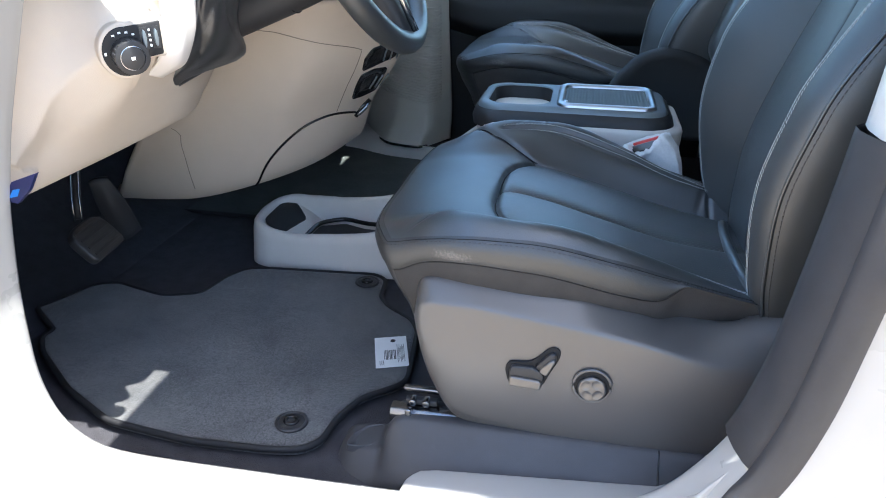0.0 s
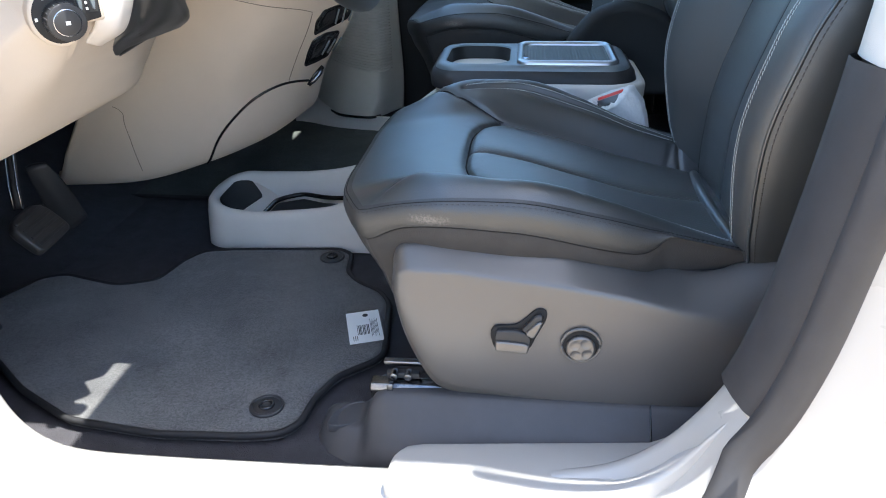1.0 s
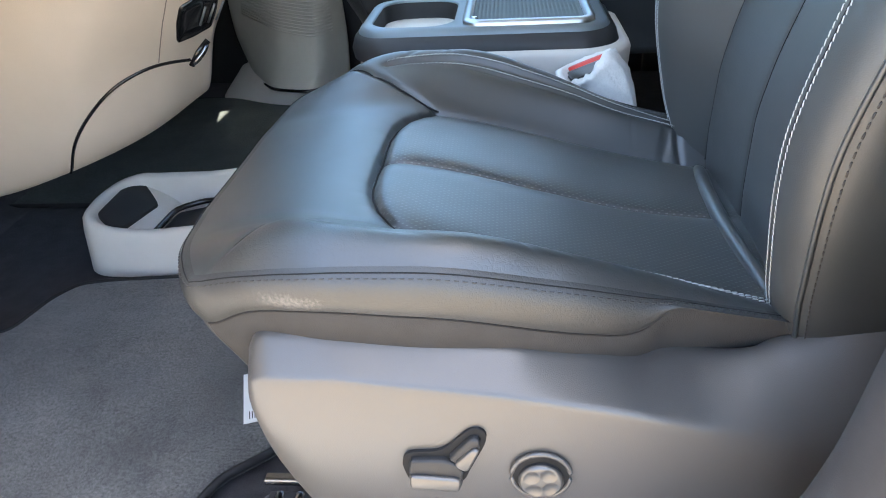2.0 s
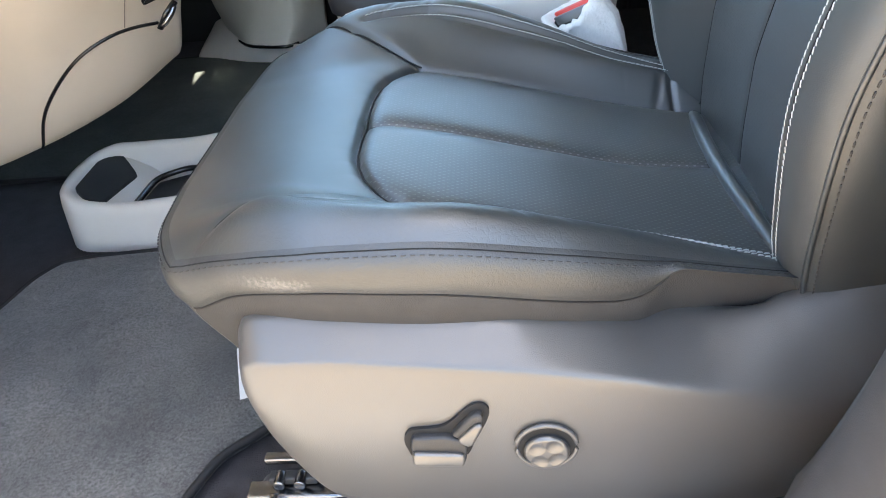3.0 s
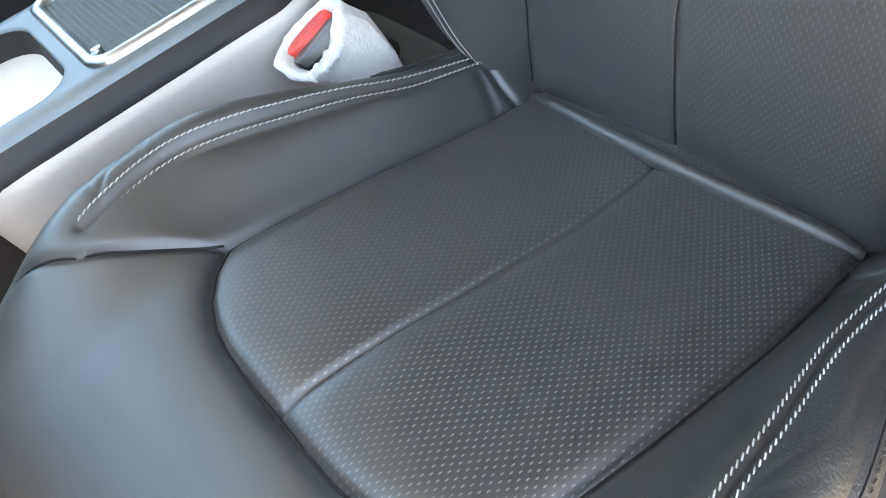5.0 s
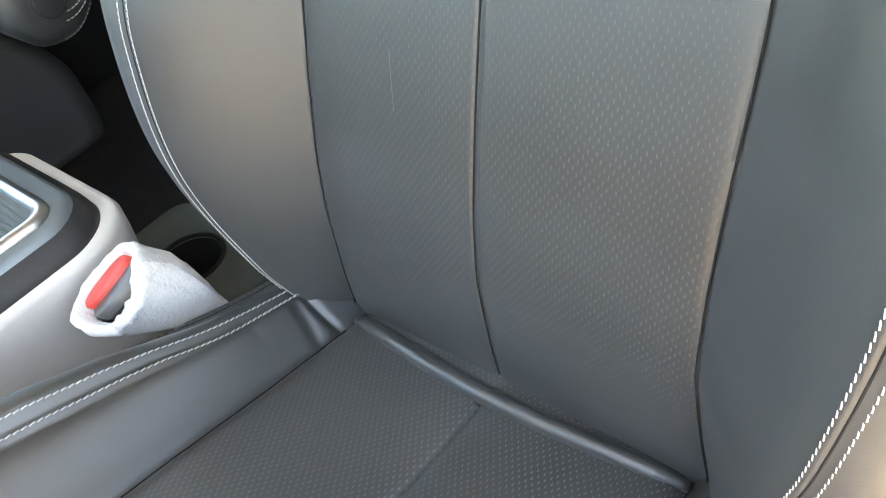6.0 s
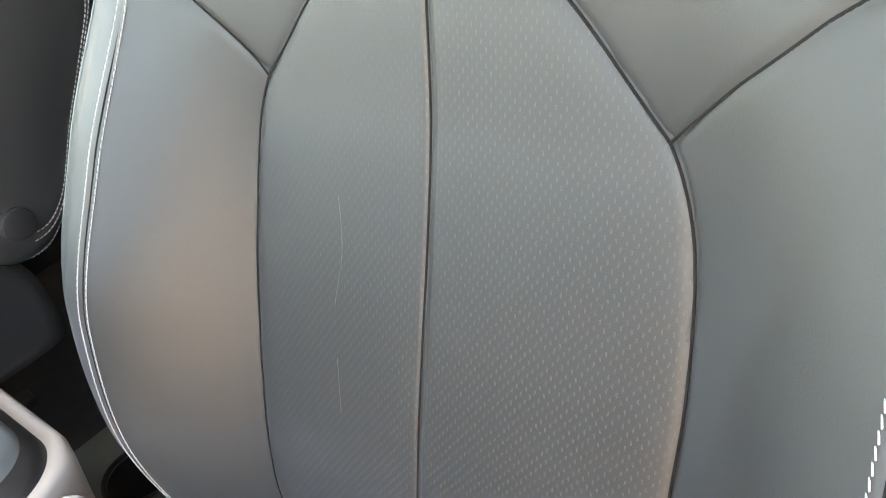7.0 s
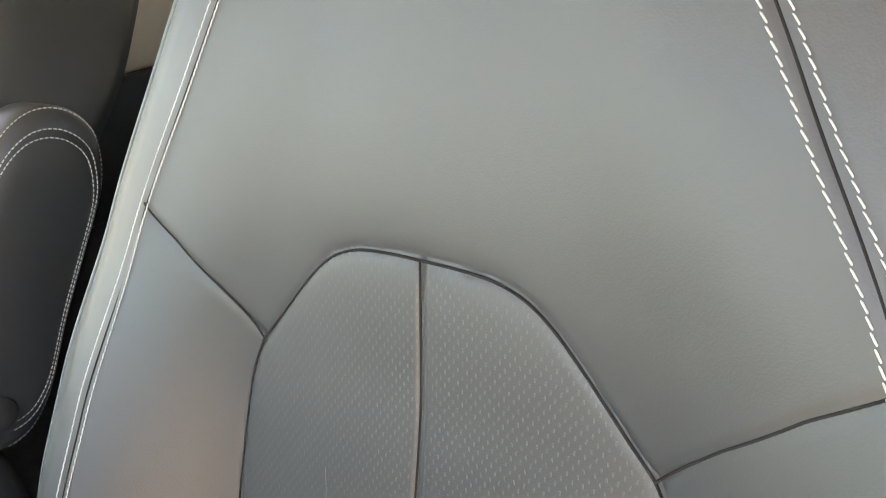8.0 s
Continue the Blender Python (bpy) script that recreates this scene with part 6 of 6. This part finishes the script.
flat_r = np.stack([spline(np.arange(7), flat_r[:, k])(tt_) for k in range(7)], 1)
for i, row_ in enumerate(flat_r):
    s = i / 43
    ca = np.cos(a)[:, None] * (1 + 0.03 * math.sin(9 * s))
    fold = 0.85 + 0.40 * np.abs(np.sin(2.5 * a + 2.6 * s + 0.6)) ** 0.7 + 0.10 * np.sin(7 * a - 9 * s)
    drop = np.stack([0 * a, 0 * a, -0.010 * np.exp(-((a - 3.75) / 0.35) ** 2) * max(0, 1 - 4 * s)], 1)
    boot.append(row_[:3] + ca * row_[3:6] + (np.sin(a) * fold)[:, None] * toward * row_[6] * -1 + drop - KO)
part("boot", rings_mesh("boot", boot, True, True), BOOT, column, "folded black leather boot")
part("shroud", tube("shroud", rounded(np.array([(-0.250, 0.262, 0.535), (-0.215, 0.256, 0.550), (-0.179, 0.250, 0.566), (-0.14, 0.248, 0.583), (-0.102, 0.245, 0.602)]) - KO, 16), 0.034, 24, taper=np.linspace(0.96, 1.04, 16)), BLACK, column, "dark plastic shroud")
part("shroud_joint", tube("shroud_joint", [np.array((-0.150, 0.248, 0.579)) - KO + 0.0353 * np.array([-0.35 * math.cos(q), 0.1 + math.sin(q), 0.93 * math.cos(q)]) for q in w], 0.0012, 5, True), GLOSS, column)
wheel = thing("steering_wheel", "black leather steering wheel with silver spoke trim", "steering wheel", (-0.05, 0.33, 0.70))
wm = Matrix.Translation((-0.085, 0.33, 0.668)) @ Euler((0, radians(-27), 0)).to_matrix().to_4x4()
wheel.matrix_world = wm
ww = np.linspace(0, 2 * math.pi, 64, endpoint=False)
part("rim", tube("rim", np.stack([0 * ww, 0.185 * np.cos(ww), 0.185 * np.sin(ww)], 1), 0.0165, 12, True), LEATHER, wheel)
part("spoke", prism("spoke", [(-0.045, -0.06), (-0.03, -0.185), (0.03, -0.185), (0.045, -0.06)], "x", -0.02, 0.012, 0.012, 4), BLACK, wheel, "lower spoke")
part("spoke_trim", tube("spoke_trim", [(0.016, -0.012, -0.175), (0.02, -0.020, -0.12), (0.02, -0.03, -0.07)], 0.005, 8), CHROME, wheel, "silver spoke trim")
part("hub", prism("hub", [(0.07 * math.cos(t), 0.06 * math.sin(t)) for t in w], "x", -0.03, 0.02, 0.012, 4), BLACK, wheel)

# pedals
brake = thing("brake_pedal", "worn black rubber brake pedal on a steel arm", "pedal", (-0.512, 0.255, 0.184))
pad_o = rounded([(-0.049, -0.032), (-0.049, 0.020), (-0.028, 0.033), (0.032, 0.033), (0.049, 0.018), (0.049, -0.032)], 40, closed=True, passes=2)
pad = part("pad", prism("pad", [tuple(q) for q in pad_o], "x", -0.008, 0.008, 0.004, 2), BLACK, brake)
pad.rotation_euler = (radians(-1), radians(-44), radians(8))
pad.location = (-0.003, -0.007, -0.006)
for k in range(4):
    part("pad_rib", box("pad_rib", 0.0075, 0.0098, -0.040, 0.040, -0.023 + 0.014 * k, -0.018 + 0.014 * k, 0.0008), BLACK, pad)
BO = np.array([-0.512, 0.255, 0.184])
part("arm", tube("arm", np.array([(-0.575, 0.305, 0.33), (-0.563, 0.297, 0.280), (-0.560, 0.283, 0.239), (-0.548, 0.262, 0.205)]) - BO, 0.0065, 8), BLACK, brake, "dark arm")
for k in range(2):
    part("arm_edge", tube("arm_edge", np.array([(-0.567, 0.290, 0.33), (-0.557, 0.284, 0.280), (-0.554, 0.270, 0.239), (-0.542, 0.252, 0.205)]) - BO + np.array([0.008, 0.006, -0.001]) * (k - 0.5) * 1.1, 0.0016, 6), STEEL, brake, "bright steel edge")
accel = thing("accelerator_pedal", "black plastic accelerator pedal", "pedal", (-0.60, 0.44, 0.15))
ac = patch([[(-0.629, 0.407, 0.218), (-0.616, 0.415, 0.222), (-0.604, 0.427, 0.220)], [(-0.622, 0.420, 0.155), (-0.602, 0.428, 0.160), (-0.592, 0.446, 0.165)], [(-0.608, 0.444, 0.087), (-0.593, 0.452, 0.094), (-0.586, 0.468, 0.103)]], 14, 10)
part("pad", thicken(sheet("pad", ac - np.array([-0.60, 0.44, 0.15])), 0.012), BLACK, accel)

# blue film tag at the end of the dashboard
tag = thing("film_tag", "dark blue film tag at the dashboard's end", "tag", (-0.352, -0.068, 0.388))
part("film", prism("film", [(-0.019, -0.014), (-0.002, 0.009), (0.030, 0.021), (0.017, 0.000), (0.000, -0.016)], "y", -0.004, 0.002), BLUE, tag)
part("print", prism("print", [(-0.009, -0.010), (-0.002, 0.000), (0.007, 0.002), (0.002, -0.007)], "y", -0.005, -0.003), BLUE_DOT, tag)

# ---------------------------------------------------------------- passenger footwell: speaker pod on the kick panel
pod = thing("speaker_pod", "taupe kick panel with ribbed speaker grille", "speaker", (-0.26, 1.3, 0.1))
SO = np.array([-0.26, 1.3, 0.1])
S_NET = [[(-0.40, 1.40, 0.46), (-0.335, 1.40, 0.46), (-0.265, 1.39, 0.46), (-0.20, 1.41, 0.46), (-0.16, 1.50, 0.46)],
         [(-0.42, 1.44, 0.30), (-0.350, 1.42, 0.28), (-0.270, 1.385, 0.27), (-0.20, 1.39, 0.26), (-0.15, 1.50, 0.26)],
         [(-0.44, 1.50, 0.165), (-0.375, 1.45, 0.14), (-0.285, 1.375, 0.12), (-0.20, 1.36, 0.11), (-0.14, 1.48, 0.11)],
         [(-0.455, 1.60, 0.04), (-0.395, 1.47, 0.04), (-0.305, 1.348, 0.04), (-0.223, 1.331, 0.04), (-0.14, 1.46, 0.04)]]
GS = patch(S_NET, 60, 60)
part("pod_shell", thicken(sheet("pod_shell", GS - SO), -0.006), TAUPE, pod)
for k in range(34):
    i = 1 + int(k * 0.9)
    row = GS[i] + (GS[i + 1] - GS[i]) * ((k * 0.9) % 1)
    seg = row[8:54] + np.array([0.001, -0.0025, 0.0])
    part("grille_rib", tube("grille_rib", resample(seg, 14) - SO, 0.0018, 5), TAUPE, pod)
part("base_gap", tube("base_gap", resample(GS[58, 2:50], 24) + np.array([0.003, -0.003, 0]) - SO, 0.004, 6), GLOSS, pod, "dark gap at the foot")
stack = patch([[(-0.46, 1.62, 0.05), (-0.40, 1.49, 0.045), (-0.30, 1.36, 0.045), (-0.12, 1.33, 0.045)], [(-0.462, 1.56, 0.035), (-0.42, 1.45, 0.030), (-0.30, 1.36, 0.03), (-0.12, 1.33, 0.03)], [(-0.466, 1.42, 0.006), (-0.42, 1.405, 0.004), (-0.30, 1.35, 0.004), (-0.12, 1.32, 0.004)], [(-0.468, 1.41, -0.012), (-0.42, 1.398, -0.012), (-0.30, 1.345, -0.012), (-0.12, 1.31, -0.012)]], 16, 20)
tagged(part("tunnel_cover", thicken(sheet("tunnel_cover", stack), 0.006), STONE), "pale plastic skirting at the foot of the kick panel", "trim panel")

# raised armrest on the passenger seat and its pivot cap
armr = thing("armrest", "raised black leather armrest with pale stitching beside the passenger backrest", "armrest", (0.45, 0.93, 0.42))
AO = np.array([0.45, 0.93, 0.42])
ao = rounded([(0.50, 0.42), (0.53, 0.52), (0.60, 0.635), (0.66, 0.70), (0.70, 0.722), (0.74, 0.715), (0.768, 0.68), (0.757, 0.62), (0.724, 0.572), (0.661, 0.482), (0.612, 0.40), (0.575, 0.367), (0.525, 0.372)], 80, closed=True, passes=4)
am = ao.mean(0)
rows_ = []
for s, yy in ((0.55, 0.885), (0.86, 0.887), (0.95, 0.891), (1.0, 0.902), (1.0, 0.955), (0.95, 0.964), (0.5, 0.968)):
    q = am + (ao - am) * s
    rows_.append(np.stack([q[:, 0], 0 * q[:, 0] + yy, q[:, 1]], 1) - AO)
part("pad", rings_mesh("pad", rows_, True, True), LEATHER, armr)
runs_ = []
for s_, yy in ((0.87, 0.8862), (0.82, 0.8857), (0.985, 0.8965)):
    q = (am + (ao - am) * s_)[18:74]
    runs_.append((np.stack([q[:, 0], 0 * q[:, 0] + yy, q[:, 1]], 1) - AO, np.tile([0, -1.0, 0], (len(q), 1))))
part("stitching", stitch_mesh("stitching", runs_), THREAD, armr, "pale grey double stitching")["kind"] = "stuff"
part("pivot_cap", prism("pivot_cap", [(0.556 + 0.019 * math.cos(t) - AO[0], 0.422 + 0.019 * math.sin(t) - AO[2]) for t in w], "y", 0.879 - AO[1], 0.89 - AO[1], 0.002), BLACK, armr, "round black cap")
